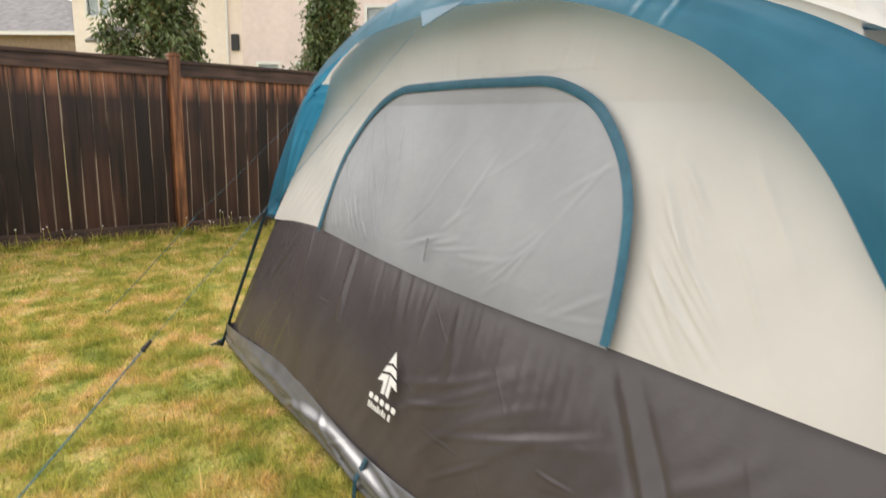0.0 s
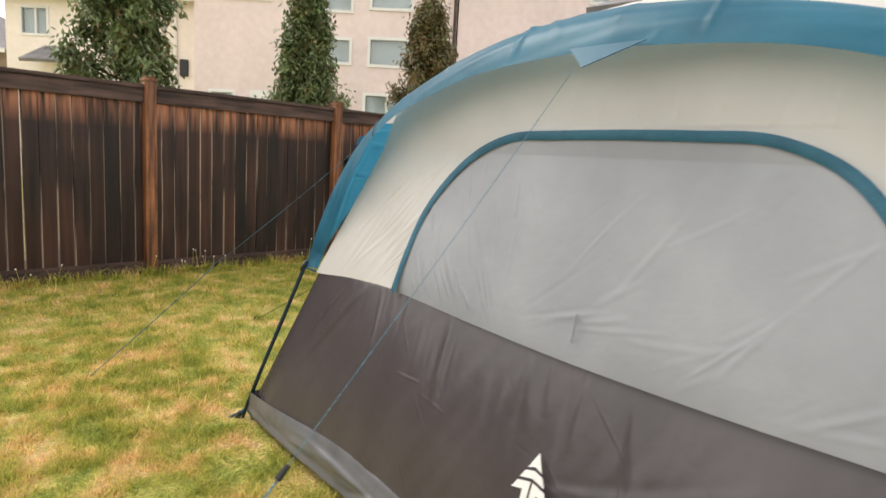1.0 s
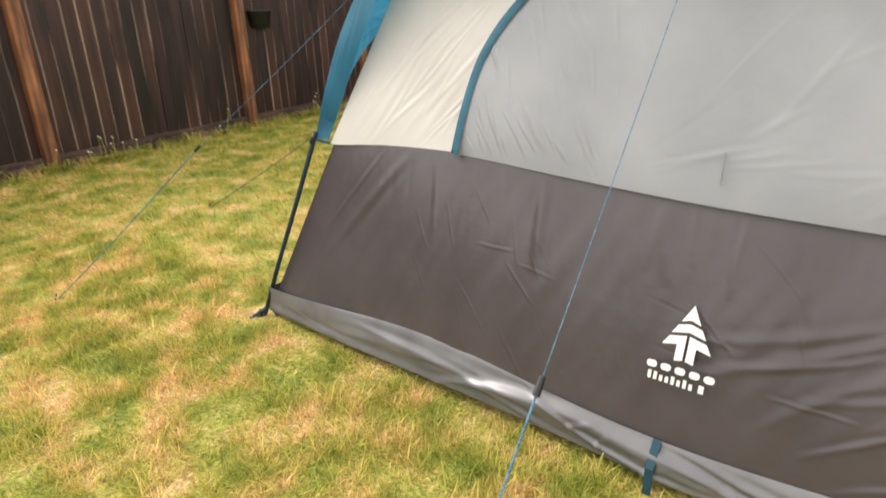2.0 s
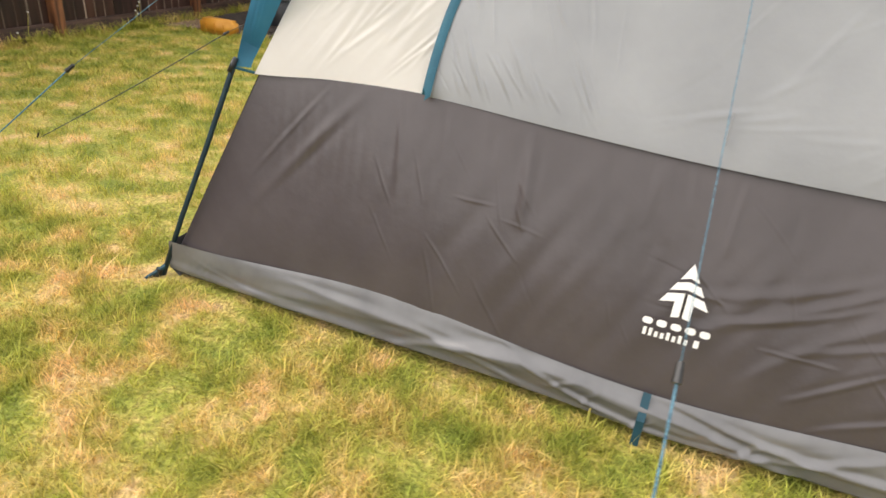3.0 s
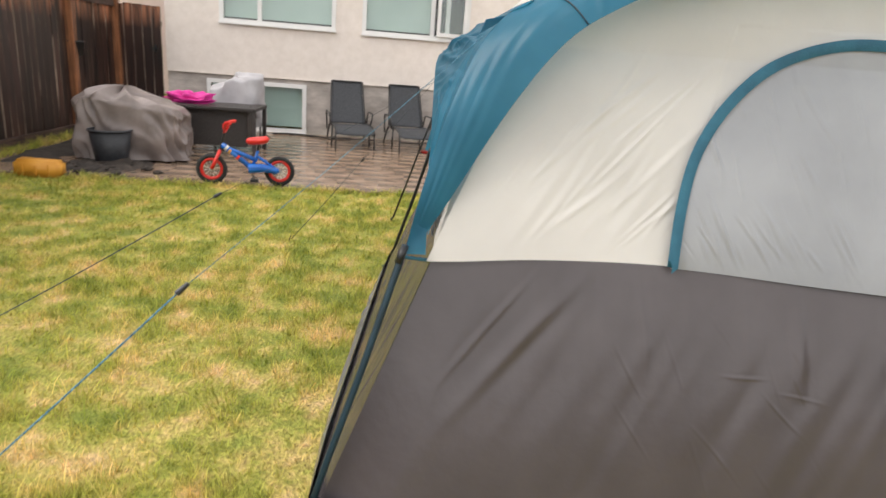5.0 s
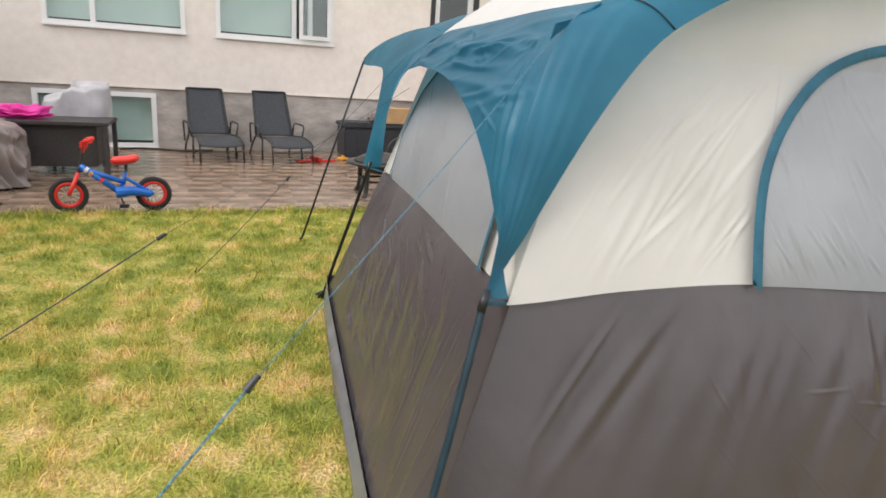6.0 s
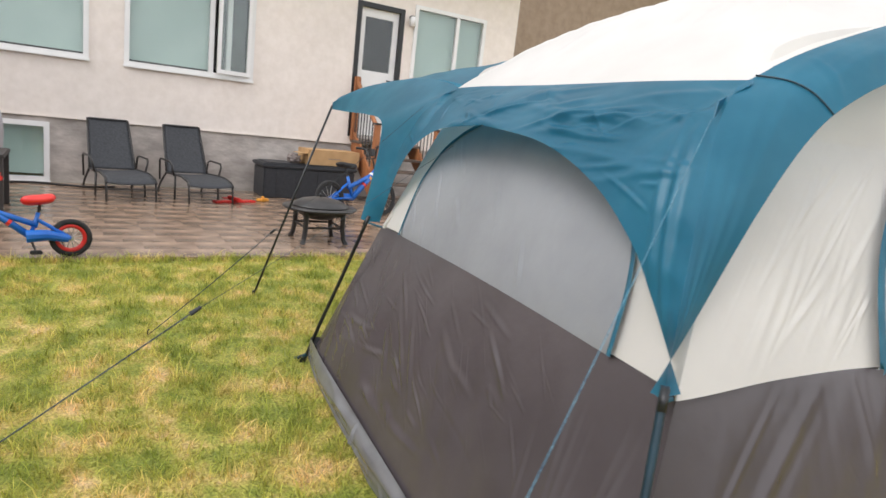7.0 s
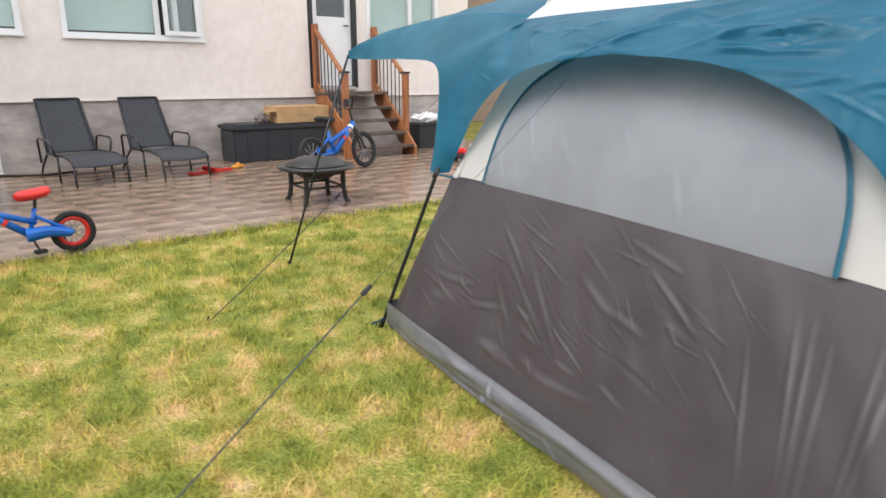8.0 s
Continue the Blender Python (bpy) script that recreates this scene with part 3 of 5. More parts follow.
def side_band(far):
    nu, nv = (460, 46) if not far else (120, 14)
    lows, highs = np.array([side_arch(i / nu) for i in range(nu + 1)]), np.array([tuple(side_top(i / nu)) for i in range(nu + 1)])
    relief = crease_field(nu, nv, lambda S, T: lows[:, :1] * (1 - T) + highs[:, 1:2] * T, lambda S, T: lows[:, 1:2] * (1 - T) + highs[:, 2:3] * T, FOLD_MARKS)

    def place(s, t):
        wrinkle = relief[round(s * nu), round(t * nv)]
        s = 0.34 + 0.66 * s if far else s
        v, z = side_arch(s)
        low, high = Vector((0.255 + 0.03 * math.sin(math.pi * s), v, z)), side_top(s)
        p = low.lerp(high, t)
        out = math.sin(math.pi * t)
        swell = 0.045 * out * math.sin(math.pi * s)
        d = 0.005 * crease(s * 5, t * 0.3, 8, 0.9, 0.05, 60.0 + far) * out + wrinkle * out ** 0.5
        p += Vector((-0.6, 0, 0.8)) * (swell + d)
        return Vector(((WIDE - p.x) if far else p.x, -p.y, p.z))
    return sheet(place, nu, nv)


def end_band(back):
    nu, nv = (560, 100) if not back else (90, 14)
    lows, highs = np.array([end_arch(i / nu) for i in range(nu + 1)]), np.array([tuple(end_top(i / nu)) for i in range(nu + 1)])
    relief = crease_field(nu, nv, lambda S, T: lows[:, :1] * (1 - T) + highs[:, :1] * T, lambda S, T: lows[:, 1:2] * (1 - T) + highs[:, 2:3] * T, BAND_MARKS)

    def place(s, t):
        u, z = end_arch(s)
        low, high = Vector((u, 0.285 - 0.03 * math.sin(math.pi * s), z)), end_top(s)
        p = low.lerp(high, t)
        out = math.sin(math.pi * t)
        d = (relief[round(s * nu), round(t * nv)] + 0.008 * crease(p.x, p.z, 4, 0.4, 0.06, 70.0 + back)) * out ** 0.6
        p += Vector((0, -0.8, 0.5)) * (0.02 * out * math.sin(math.pi * s) + d)
        return Vector((p.x, -(LONG - p.y) if back else -p.y, p.z))
    return sheet(place, nu, nv)


def roof_edge(a):
    """The roof's rim, a from 0 to 4 round the four sides."""
    k, w = int(a) % 4, a - int(a)
    if k == 0:
        return end_line(w)
    if k == 1:
        p = side_line(w)
        return Vector((WIDE - p.x, p.y, p.z))
    if k == 2:
        p = end_line(1 - w)
        return Vector((p.x, LONG - p.y, p.z))
    return side_line(1 - w)


def end_line(w):
    q = w if w <= 0.5 else 1 - w
    p = curve_through([CORNER[-1], (0.70, 0.50, 1.525), (1.0, 0.49, 1.522), (1.235, 0.485, 1.52)], 2 * q)
    return Vector((p.x if w <= 0.5 else WIDE - p.x, p.y, p.z))


def side_line(w):
    q = w if w <= 0.5 else 1 - w
    p = curve_through([CORNER[-1], (0.415, 0.75, 1.635), (0.43, 1.15, 1.775), (0.45, 1.50, 1.85), (0.46, 1.83, 1.872)], 2 * q)
    return Vector((p.x, p.y if w <= 0.5 else LONG - p.y, p.z - (0.03 * math.sin(math.pi * 2 * q) if w > 0.5 else 0)))


def roof_sheet():
    def place(s, t):
        e = roof_edge(4 * s if s < 1 else 0)
        apex = Vector((WIDE / 2, LONG / 2, 2.085))
        a = (4 * s) % 4
        on_end_rim = max(0.0, math.sin(math.pi * (a % 1))) if int(a) % 2 == 0 else 0.0
        swell = 1.35 + 0.95 * (max(0.75, on_end_rim) if int(a) % 2 == 0 else 0.75 * abs(2 * (a % 1) - 1) ** 1.5)
        p = e.lerp(apex, t)
        p.z = e.z + (apex.z - e.z) * (1 - (1 - t) ** swell)
        p.z += (0.014 * crease(p.x, p.y, 30, 0.7, 0.08, 80.0) + 0.010 * crease(p.x, p.y, 75, 0.35, 0.05, 83.0)) * math.sin(math.pi * t) ** 0.7
        return Vector((p.x, -p.y, p.z))
    return sheet(place, 320, 48)


part("lower_wall", lower_side(0), TAUPE, tent, "taupe coated polyester lower wall", True)
part("lower_wall", lower_side(1), TAUPE, tent, "taupe coated polyester lower wall", True)
part("lower_wall", lower_end(0), TAUPE, tent, "wrinkled wet taupe end wall", True)
part("lower_wall", lower_end(1), TAUPE, tent, "wrinkled wet taupe end wall", True)
part("upper_wall", upper_side(0), CREAM, tent, "cream polyester upper wall", True)
part("upper_wall", upper_side(1), CREAM, tent, "cream polyester upper wall", True)
part("upper_wall", upper_end(0), CREAM, tent, "cream polyester upper wall", True)
part("upper_wall", upper_end(1), CREAM, tent, "cream polyester upper wall", True)


def corner_panel(cu, cv):
    """The cream strip that joins a long wall to an end wall behind the fly's leg."""
    def place(s, t):
        z = 0.80 + 0.56 * t
        a = Vector((side_inset(z) + 0.02, 0.288 + 0.332 * (z - 0.80) / 0.80, z))
        w = (z - 0.804) / 0.56
        b = Vector((0.17 + 0.33 * w if cu else 0.24 + 0.26 * w, end_inset(z), z))
        p = a.lerp(b, s)
        return Vector((WIDE - p.x if cu else p.x, -(LONG - p.y) if cv else -p.y, z))
    return sheet(place, 4, 24)


for cu in (0, 1):
    for cv in (0, 1):
        part("corner_panel", corner_panel(cu, cv), CREAM, tent, "cream polyester corner strip", True)
for which, far in ((0, 0), (11, 1)):
    w = part("window", window_cloth(window_side, on_side, LONG, which, 0.016), SILVER, tent, "closed grey window cloth", True)
    part("binding", binding(window_side, on_side, 0.031, 0.022, far), TAPE, w, "teal sewn tape", True)
for which, far in ((1, 0), (12, 1)):
    w = part("window", window_cloth(window_end, on_end, WIDE, which, 0.016), SILVER, tent, "closed grey arched window cloth", True)
    part("binding", binding(window_end, on_end, 0.016, 0.020, far), TAPE, w, "teal sewn tape", True)
for k in (0, 1):
    part("fly_band", side_band(k), TEAL, tent, "teal arched fly band", True)
    part("fly_band", end_band(k), TEAL, tent, "creased teal fly band", True)


def fly_seam(s):
    """Stitched seam across the long fly band, from the roof's corner to the hem."""
    v, z = side_arch(s)
    low, high = Vector((0.255 + 0.03 * math.sin(math.pi * s), v, z)), side_top(s)
    line = []
    for k in range(13):
        out = math.sin(math.pi * k / 12)
        p = low.lerp(high, k / 12) + Vector((-0.6, 0, 0.8)) * (0.045 * out * math.sin(math.pi * s) + 0.004)
        line.append((p.x, -p.y, p.z))
    return pipe(line, 0.0022, 6)


part("seam", fly_seam(0.195), NAVY, tent, "dark stitched seam", True)
part("roof", roof_sheet(), CREAM, tent, "cream roof cloth", True)


def tub_rim(w, run):
    """Height of the groundsheet's upper seam."""
    if run < 3:
        return 0.14
    return 0.145 + 0.05 * math.sin(math.pi * min(1, abs(w - run / 2) / (run / 2))) ** 2


def tub_side(run, flip):
    nu, nv = 420, 32
    marks = scatter(40 + flip, int(run * 3.2), (0, run), (0.02, 0.14), (-3, 2), (0.9, 2.4), (0.010, 0.020), (0.006, 0.012))
    marks += [(c + k * 0.035, 0.07, 60 if c < 0.5 else 120, 0.16, 0.008, 0.005, 0.0) for c in (0.10, run - 0.2) for k in range(4)]
    marks += scatter(50 + flip, 5, (run / 2 - 0.3, run / 2 + 0.3), (0.03, 0.12), (20, 60), (0.1, 0.2), (0.006, 0.01), (0.006, 0.010))
    marks += scatter(60 + flip, int(run * 3), (0, run), (0.02, 0.15), (-5, 3), (0.3, 0.9), (0.006, 0.011), (0.003, 0.006))
    relief = crease_field(nu, nv, lambda S, T: S * run, lambda S, T: 0.16 * (1 - T), marks)

    def place(s, t):
        w = 0.01 + s * (run - 0.02)
        rim = tub_rim(w, run)
        z = rim * (1 - t) + 0.006
        near = min(1, 7 * s, 7 * (1 - s))
        out = 0.020 * near * math.sin(math.pi * t ** 0.85) + (0.3 + 0.7 * near) * (0.004 * crease(w, z, 5, 0.35, 0.07, 90.0 + flip) + relief[round(s * nu), round(t * nv)]) * math.sin(math.pi * t) ** 0.6
        out += 0.02 * t * max(0, 1 - abs(w - run / 2) / 0.25) - 0.045 * max(0, (t - 0.78) / 0.22)
        z += 0.006 * noise.noise(Vector((w * 3, flip, 2.0))) * t * (1 - t) * 4
        inset = 0.22 * (rim - 0.11) / 0.69 * (1 - t)
        return w, inset - out - 0.012 * near, max(z, 0.002)
    def lay(s, t):
        w, o, z = place(s, t)
        return Vector({0: (o, -w, z), 1: (WIDE - o, -w, z), 2: (w, -o, z), 3: (w, -(LONG - o), z)}[flip])
    return sheet(lay, nu, nv)


for k, run in ((0, LONG), (1, LONG), (2, WIDE), (3, WIDE)):
    part("groundsheet_edge", tub_side(run, k), TUB, tent, "shiny grey coated groundsheet rim", True)


part("tent_floor", cube(0.03, WIDE - 0.03, -LONG + 0.03, -0.03, 0.003, 0.008), TUB, tent, "grey groundsheet floor")


def corner_point(p, cu, cv):
    return Vector((WIDE - p[0] + 0.045 * min(1, max(0, p[2] / 0.8)) if cu else p[0], -(LONG - p[1] if cv else p[1]), p[2]))


for cu in (0, 1):
    for cv in (0, 1):
        leg = part("pole", pipe([corner_point(p, cu, cv) for p in ((-0.015, -0.015, 0.0), (0.045, 0.055, 0.25), (0.115, 0.137, 0.52), (0.19, 0.215, 0.80), (0.203, 0.228, 0.85))], 0.0098), NAVY if cu == 0 else BLACK, tent, "dark teal pole leg" if cu == 0 else "black pole leg", True)
        part("ring", pipe([corner_point(p, cu, cv) for p in ((0.185, 0.211, 0.80), (0.200, 0.227, 0.845))], 0.0105, 10), BLACK, leg, "black collar", True)
        part("corner_strap", pipe([corner_point(p, cu, cv) for p in ((0.20, 0.225, 0.815), (0.235, 0.29, 0.80))], 0.005, 6), TAPE, tent, "teal webbing strap")
        part("foot", pipe([corner_point(p, cu, cv) for p in ((-0.03, -0.03, 0.0), (-0.02, -0.02, 0.035))], [0.018, 0.014], 8), BLACK, leg, "black pole tip")
        part("corner_loop", pipe([corner_point(p, cu, cv) for p in ((0.0, 0.0, 0.05), (-0.025, -0.02, 0.03), (-0.07, -0.05, 0.006))], [0.011, 0.009, 0.006], 6), STRAP, tent, "dark teal peg loop")


def strap_mid(run, flip):
    def lay(w, o, z):
        return Vector({0: (-o, -w, z), 1: (WIDE + o, -w, z)}[flip])
    bm = bmesh.new()
    rows = [(0.008, 0.156), (0.054, 0.085), (0.058, 0.012), (0.060, -0.002)]
    vs = [[bm.verts.new(lay(run / 2 + e * 0.012, o, z)) for e in (-1, 1)] for o, z in rows]
    for a, b in zip(vs, vs[1:]):
        bm.faces.new((a[0], a[1], b[1], b[0]))
    bm.normal_update()
    bmesh.ops.solidify(bm, geom=bm.faces[:], thickness=0.003)
    return bm


for k in (0, 1):
    part("peg_strap", strap_mid(LONG, k), STRAP, tent, "teal webbing strap")


# awning over the doorway on the far long side, on two poles
def awning():
    tip_a, tip_b = Vector((3.70, 0.34, 1.435)), Vector((3.70, 3.32, 1.435))
    def place(s, t):
        edge = side_line(s)
        root = Vector((WIDE - edge.x - 0.03, edge.y + 0.02, edge.z + 0.012))
        rim = tip_a.lerp(tip_b, s)
        rim.x -= 0.16 * math.sin(math.pi * s)
        rim.z += 0.10 * math.sin(math.pi * s)
        p = root.lerp(rim, t)
        p.y += (0.05 if s < 0.5 else -0.05) * math.sin(math.pi * t) * abs(2 * s - 1)
        p.z += 0.085 * math.sin(math.pi * t) ** 0.8
        p.z += 0.008 * crease(p.x, p.y, 20, 0.6, 0.08, 95.0)
        if t > 0.94:
            p.z -= 0.5 * (t - 0.94)
        return Vector((p.x, -p.y, p.z))
    return place


def awning_cheek(back):
    """The cloth that ties the awning's edge down along the corner."""
    over = awning()
    rim = [over(0.0, k / 5) for k in range(1, 6)]
    edge = [(WIDE - a + porch_lean(c), b, c) for a, b, c in CORNER] + [(p.x, -p.y, p.z) for p in rim]
    def place(s, t):
        ridge = curve_through(edge, s)
        hem = curve_through([(2.330, 0.19, 0.83), (2.352, 0.235, 1.02), (2.405, 0.28, 1.22), (2.50, 0.305, 1.335), (2.80, 0.31, 1.36), (3.25, 0.325, 1.365), (3.695, 0.34, 1.375)], s)
        p = hem.lerp(ridge, t)
        p.z += 0.03 * math.sin(math.pi * t) * s
        return Vector((p.x, -(LONG - p.y) if back else -p.y, p.z))
    return sheet(place, 60, 16)


aw = part("awning", sheet(awning(), 60, 40), TEAL, tent, "teal porch awning", True)
for k in (0, 1):
    part("awning_cheek", awning_cheek(k), TEAL, aw, "teal tie-down cheek", True)
for v0, v1 in ((-0.107, 0.34), (LONG + 0.107, LONG - 0.34)):
    pl = part("awning_pole", pipe([(3.80, -v0, 0), (3.76, -(v0 + v1) / 2 + 0.0, 0.70), (3.70, -v1, 1.40)], 0.008), BLACK, tent, "black awning pole", True)
    part("pole_tip", pipe([(3.80, -v0, 0.0), (3.798, -v0, 0.03)], 0.012), BLACK, pl)


# pull-outs for the cords
def pull_out(a, b, c):
    bm = bmesh.new()
    vs = [bm.verts.new(p) for p in (a, b, c)]
    bm.faces.new(vs)
    bm.normal_update()
    bmesh.ops.solidify(bm, geom=bm.faces[:], thickness=0.003)
    return bm


part("pull_out", pull_out((0.275, -1.70, 1.722), (0.275, -1.96, 1.722), (0.225, -1.79, 1.655)), TEAL, tent, "teal cord tab")
part("pull_out", pull_out((0.37, -0.40, 1.46), (0.41, -0.47, 1.48), (0.36, -0.385, 1.42)), TEAL, tent, "teal cord tab")
part("window_toggle", pipe([(0.205, -1.85, 0.86), (0.222, -1.85, 0.945)], 0.003, 6), SILVER, tent, "grey toggle strap")


# print on the long wall: a plain tree shape and plain bars for the words
def on_lower(v, z):
    t = (z - 0.115) / (seam(v, LONG) - 0.115)
    return Vector((-0.005 + t * 0.22 - 0.02 * math.sin(math.pi * t) - 0.020, -v, z))


def flat(shape, v0, z0):
    bm = bmesh.new()
    vs = [bm.verts.new(on_lower(v0 + a, z0 + b)) for a, b in shape]
    bm.faces.new(vs)
    bm.normal_update()
    bmesh.ops.solidify(bm, geom=bm.faces[:], thickness=0.0012)
    return bm


LV, LZ = 1.858, 0.548
motif = part("printed_motif", flat([(0, 0), (-0.026, -0.048), (0, -0.040), (0.026, -0.048)], LV, LZ), WHITE_INK, tent, "white printed tree shape and bars")
part("tier", flat([(0, -0.050), (-0.032, -0.058), (-0.046, -0.082), (0, -0.072), (0.046, -0.082), (0.032, -0.058)], LV, LZ), WHITE_INK, motif)
part("tier", flat([(-0.004, -0.082), (-0.050, -0.092), (-0.066, -0.118), (-0.026, -0.110), (-0.026, -0.155), (-0.004, -0.150)], LV, LZ), WHITE_INK, motif)
part("tier", flat([(0.004, -0.082), (0.004, -0.150), (0.026, -0.155), (0.026, -0.110), (0.066, -0.118), (0.050, -0.092)], LV, LZ), WHITE_INK, motif)
for k in range(5):
    a = -0.096 + 0.0392 * k
    part("bar", flat([(a + 0.006, -0.170), (a, -0.175), (a, -0.184), (a + 0.006, -0.189), (a + 0.022, -0.189), (a + 0.028, -0.184), (a + 0.028, -0.175), (a + 0.022, -0.170)], LV, LZ), WHITE_INK, motif)
for k in range(8):
    a = -0.088 + 0.0163 * k
    top = -0.199 if k in (0, 1, 4, 6) else -0.205
    part("bar", flat([(a, top), (a, -0.221), (a + 0.0095, -0.221), (a + 0.0095, top)], LV, LZ), WHITE_INK, motif)
part("bar", flat([(0.052, -0.200), (0.052, -0.221), (0.066, -0.221), (0.066, -0.200)], LV, LZ), WHITE_INK, motif)


# ---- guy lines ----
def guy(top, knot, foot, mat, label):
    g = thing("guy_line", label, "rope", group="guy lines of the tent")
    n = 14
    def droop(a, b):
        a, b = Vector(a), Vector(b)
        return [a.lerp(b, i / n) - Vector((0, 0, 0.008 * math.sin(math.pi * i / n))) for i in range(n + 1)]
    part("cord", pipe(droop(top, knot), 0.0010 if mat is ROPE else 0.0009, 6), mat, g, "", True)
    d = (Vector(foot) - Vector(knot)).normalized()
    part("cord", pipe(droop(knot, foot), 0.0024, 6), mat, g, "doubled cord", True)
    part("slider", pipe([Vector(knot) - d * 0.018, Vector(knot) + d * 0.018], [0.006, 0.008], 8), BLACK, g, "dark plastic slider")
    f = Vector(foot)
    part("peg", pipe([f + Vector((0, 0, 0.03)) + d * 0.0, f + Vector((d.x * 0.03, d.y * 0.03, -0.03))], 0.005, 6), BLACK, g, "steel peg")
    return g


guy((1.50, 1.672, 1.645), (0.60, 1.72, 0.71), (-0.09, 1.76, 0.0), ROPE, "blue cord from the long eave to the lawn")
guy((1.83, 3.02, 1.42), (1.485, 3.75, 0.77), (1.11, 4.56, 0.0), ROPE, "blue cord from the tent corner to the lawn")
guy((2.93, 3.03, 1.27), (2.75, 3.97, 0.72), (2.53, 5.15, 0.0), ROPE_DARK, "dark cord from the end eave to the lawn")
guy((3.52, 2.86, 1.42), (4.05, 3.38, 0.71), (4.58, 3.90, 0.0), ROPE_DARK, "dark cord from the porch corner to the lawn")

# ---- fence ----
FY = 7.5


def fence_run(x0, x1, label):
    """One bay of fence between two post centres."""
    bay = thing("fence", label, "fence", pose(x0, FY, 0), group="cedar fence bays")
    run = x1 - x0
    part("kick_board", cube(0.05, run - 0.05, -0.045, -0.008, -0.02, 0.14, 0.004), RAIL, bay, "grey-brown kick board")
    part("top_board", cube(0.045, run - 0.045, -0.055, -0.012, 1.80, 1.94, 0.004), RAIL, bay, "weathered top board")
    part("cap_rail", cube(0.0, run, -0.075, 0.075, 1.94, 1.98, 0.006), RAIL, bay, "weathered cap rail")
    part("foot_rail", cube(0.05, run - 0.05, 0.022, 0.06, 0.14, 0.22, 0.004), RAIL, bay)
    n = round(run / 0.142)
    for i in range(n):
        ob = new("board", BOARDS[(i * 5 + int(x0 * 3)) % len(BOARDS)])
        ob.parent = bay
        ob.matrix_basis = pose((i + 0.5) * run / n, 0.004 * ((i * 7) % 3), 0, 0, 0, 0.5 * (((i * 11) % 5) - 2))
        if i and (i * 5 + int(x0 * 3)) % 9:
            ob = new("rear_batten", BATTEN)
            ob.parent = bay
            ob.matrix_basis = pose(i * run / n, 0.024, 0)
    return bay


def board_mesh(k):
    bm = cube(-0.069, 0.069, -0.008, 0.012, 0.10, 1.86 + 0.006 * k, 0.003)
    for v in bm.verts:
        v.co.x += 0.003 * noise.noise(Vector((k * 3.1, v.co.z, 1)))
    return mesh_of(bm, "board", BOARD)


BOARDS = [board_mesh(k) for k in range(4)]
BATTEN = mesh_of(cube(-0.03, 0.03, 0.0, 0.012, 0.23, 1.85, 0.0), "rear_batten", RAIL)
posts = [-13.4, -11.2, -9.1, -7.0, -4.6, -2.2, 0.2, 2.62, 5.02, 7.25, 9.40, 10.95]
for i, x in enumerate(posts):
    p = thing("fence_post", "reddish-brown cedar fence post in the lawn's edge", "post", pose(x, FY - 0.02, 0), group="cedar fence posts")
    part("shaft", cube(-0.058, 0.058, -0.075, 0.05, -0.05, 2.02, 0.008), POST, p)
    part("cap", box(cube(-0.068, 0.068, -0.085, 0.06, 2.02, 2.045, 0.004), -0.05, 0.05, -0.067, 0.042, 2.045, 2.062, 0.006), POST, p, "flat wooden cap")
for a, b in zip(posts, posts[1:]):
    fence_run(a, b, "dark-stained cedar fence bay with rusty worn board tops")


def gate():
    g = thing("fence_gate", "dark cedar gate between fence and house", "gate", pose(10.98, 6.78, 0, 0, 0, 90))
    for i in range(5):
        ob = new("board", BOARDS[i % 4])
        ob.parent = g
        ob.matrix_basis = pose(0.07 + 0.142 * i, 0, 0)
    part("cross_rail", cube(0, 0.72, -0.045, -0.010, 1.55, 1.64, 0.004), RAIL, g)
    part("cross_rail", cube(0, 0.72, -0.045, -0.010, 0.30, 0.39, 0.004), RAIL, g)
    part("latch", box(cube(0.06, 0.16, 0.013, 0.03, 1.20, 1.24, 0.004), 0.08, 0.10, 0.02, 0.05, 1.16, 1.28, 0.004), BLACK, g, "black steel latch")


gate()
# half-round planters hung on the fence
for x, z in ((5.37, 1.13), (9.52, 1.05)):
    bm = lathe([(0.055, 0.0), (0.075, 0.01), (0.098, 0.15), (0.104, 0.152), (0.104, 0.165), (0.092, 0.165), (0.085, 0.13)], 20)
    for v in bm.verts:
        v.co = Vector((v.co.x * 1.75, min(v.co.y, 0.0) * 1.3, v.co.z * 1.25))
    single("wall_planter", bm, BLACK, "black half-round planter hung on the fence", "planter", pose(x, FY - 0.012, z), "fence planters", smooth=True)

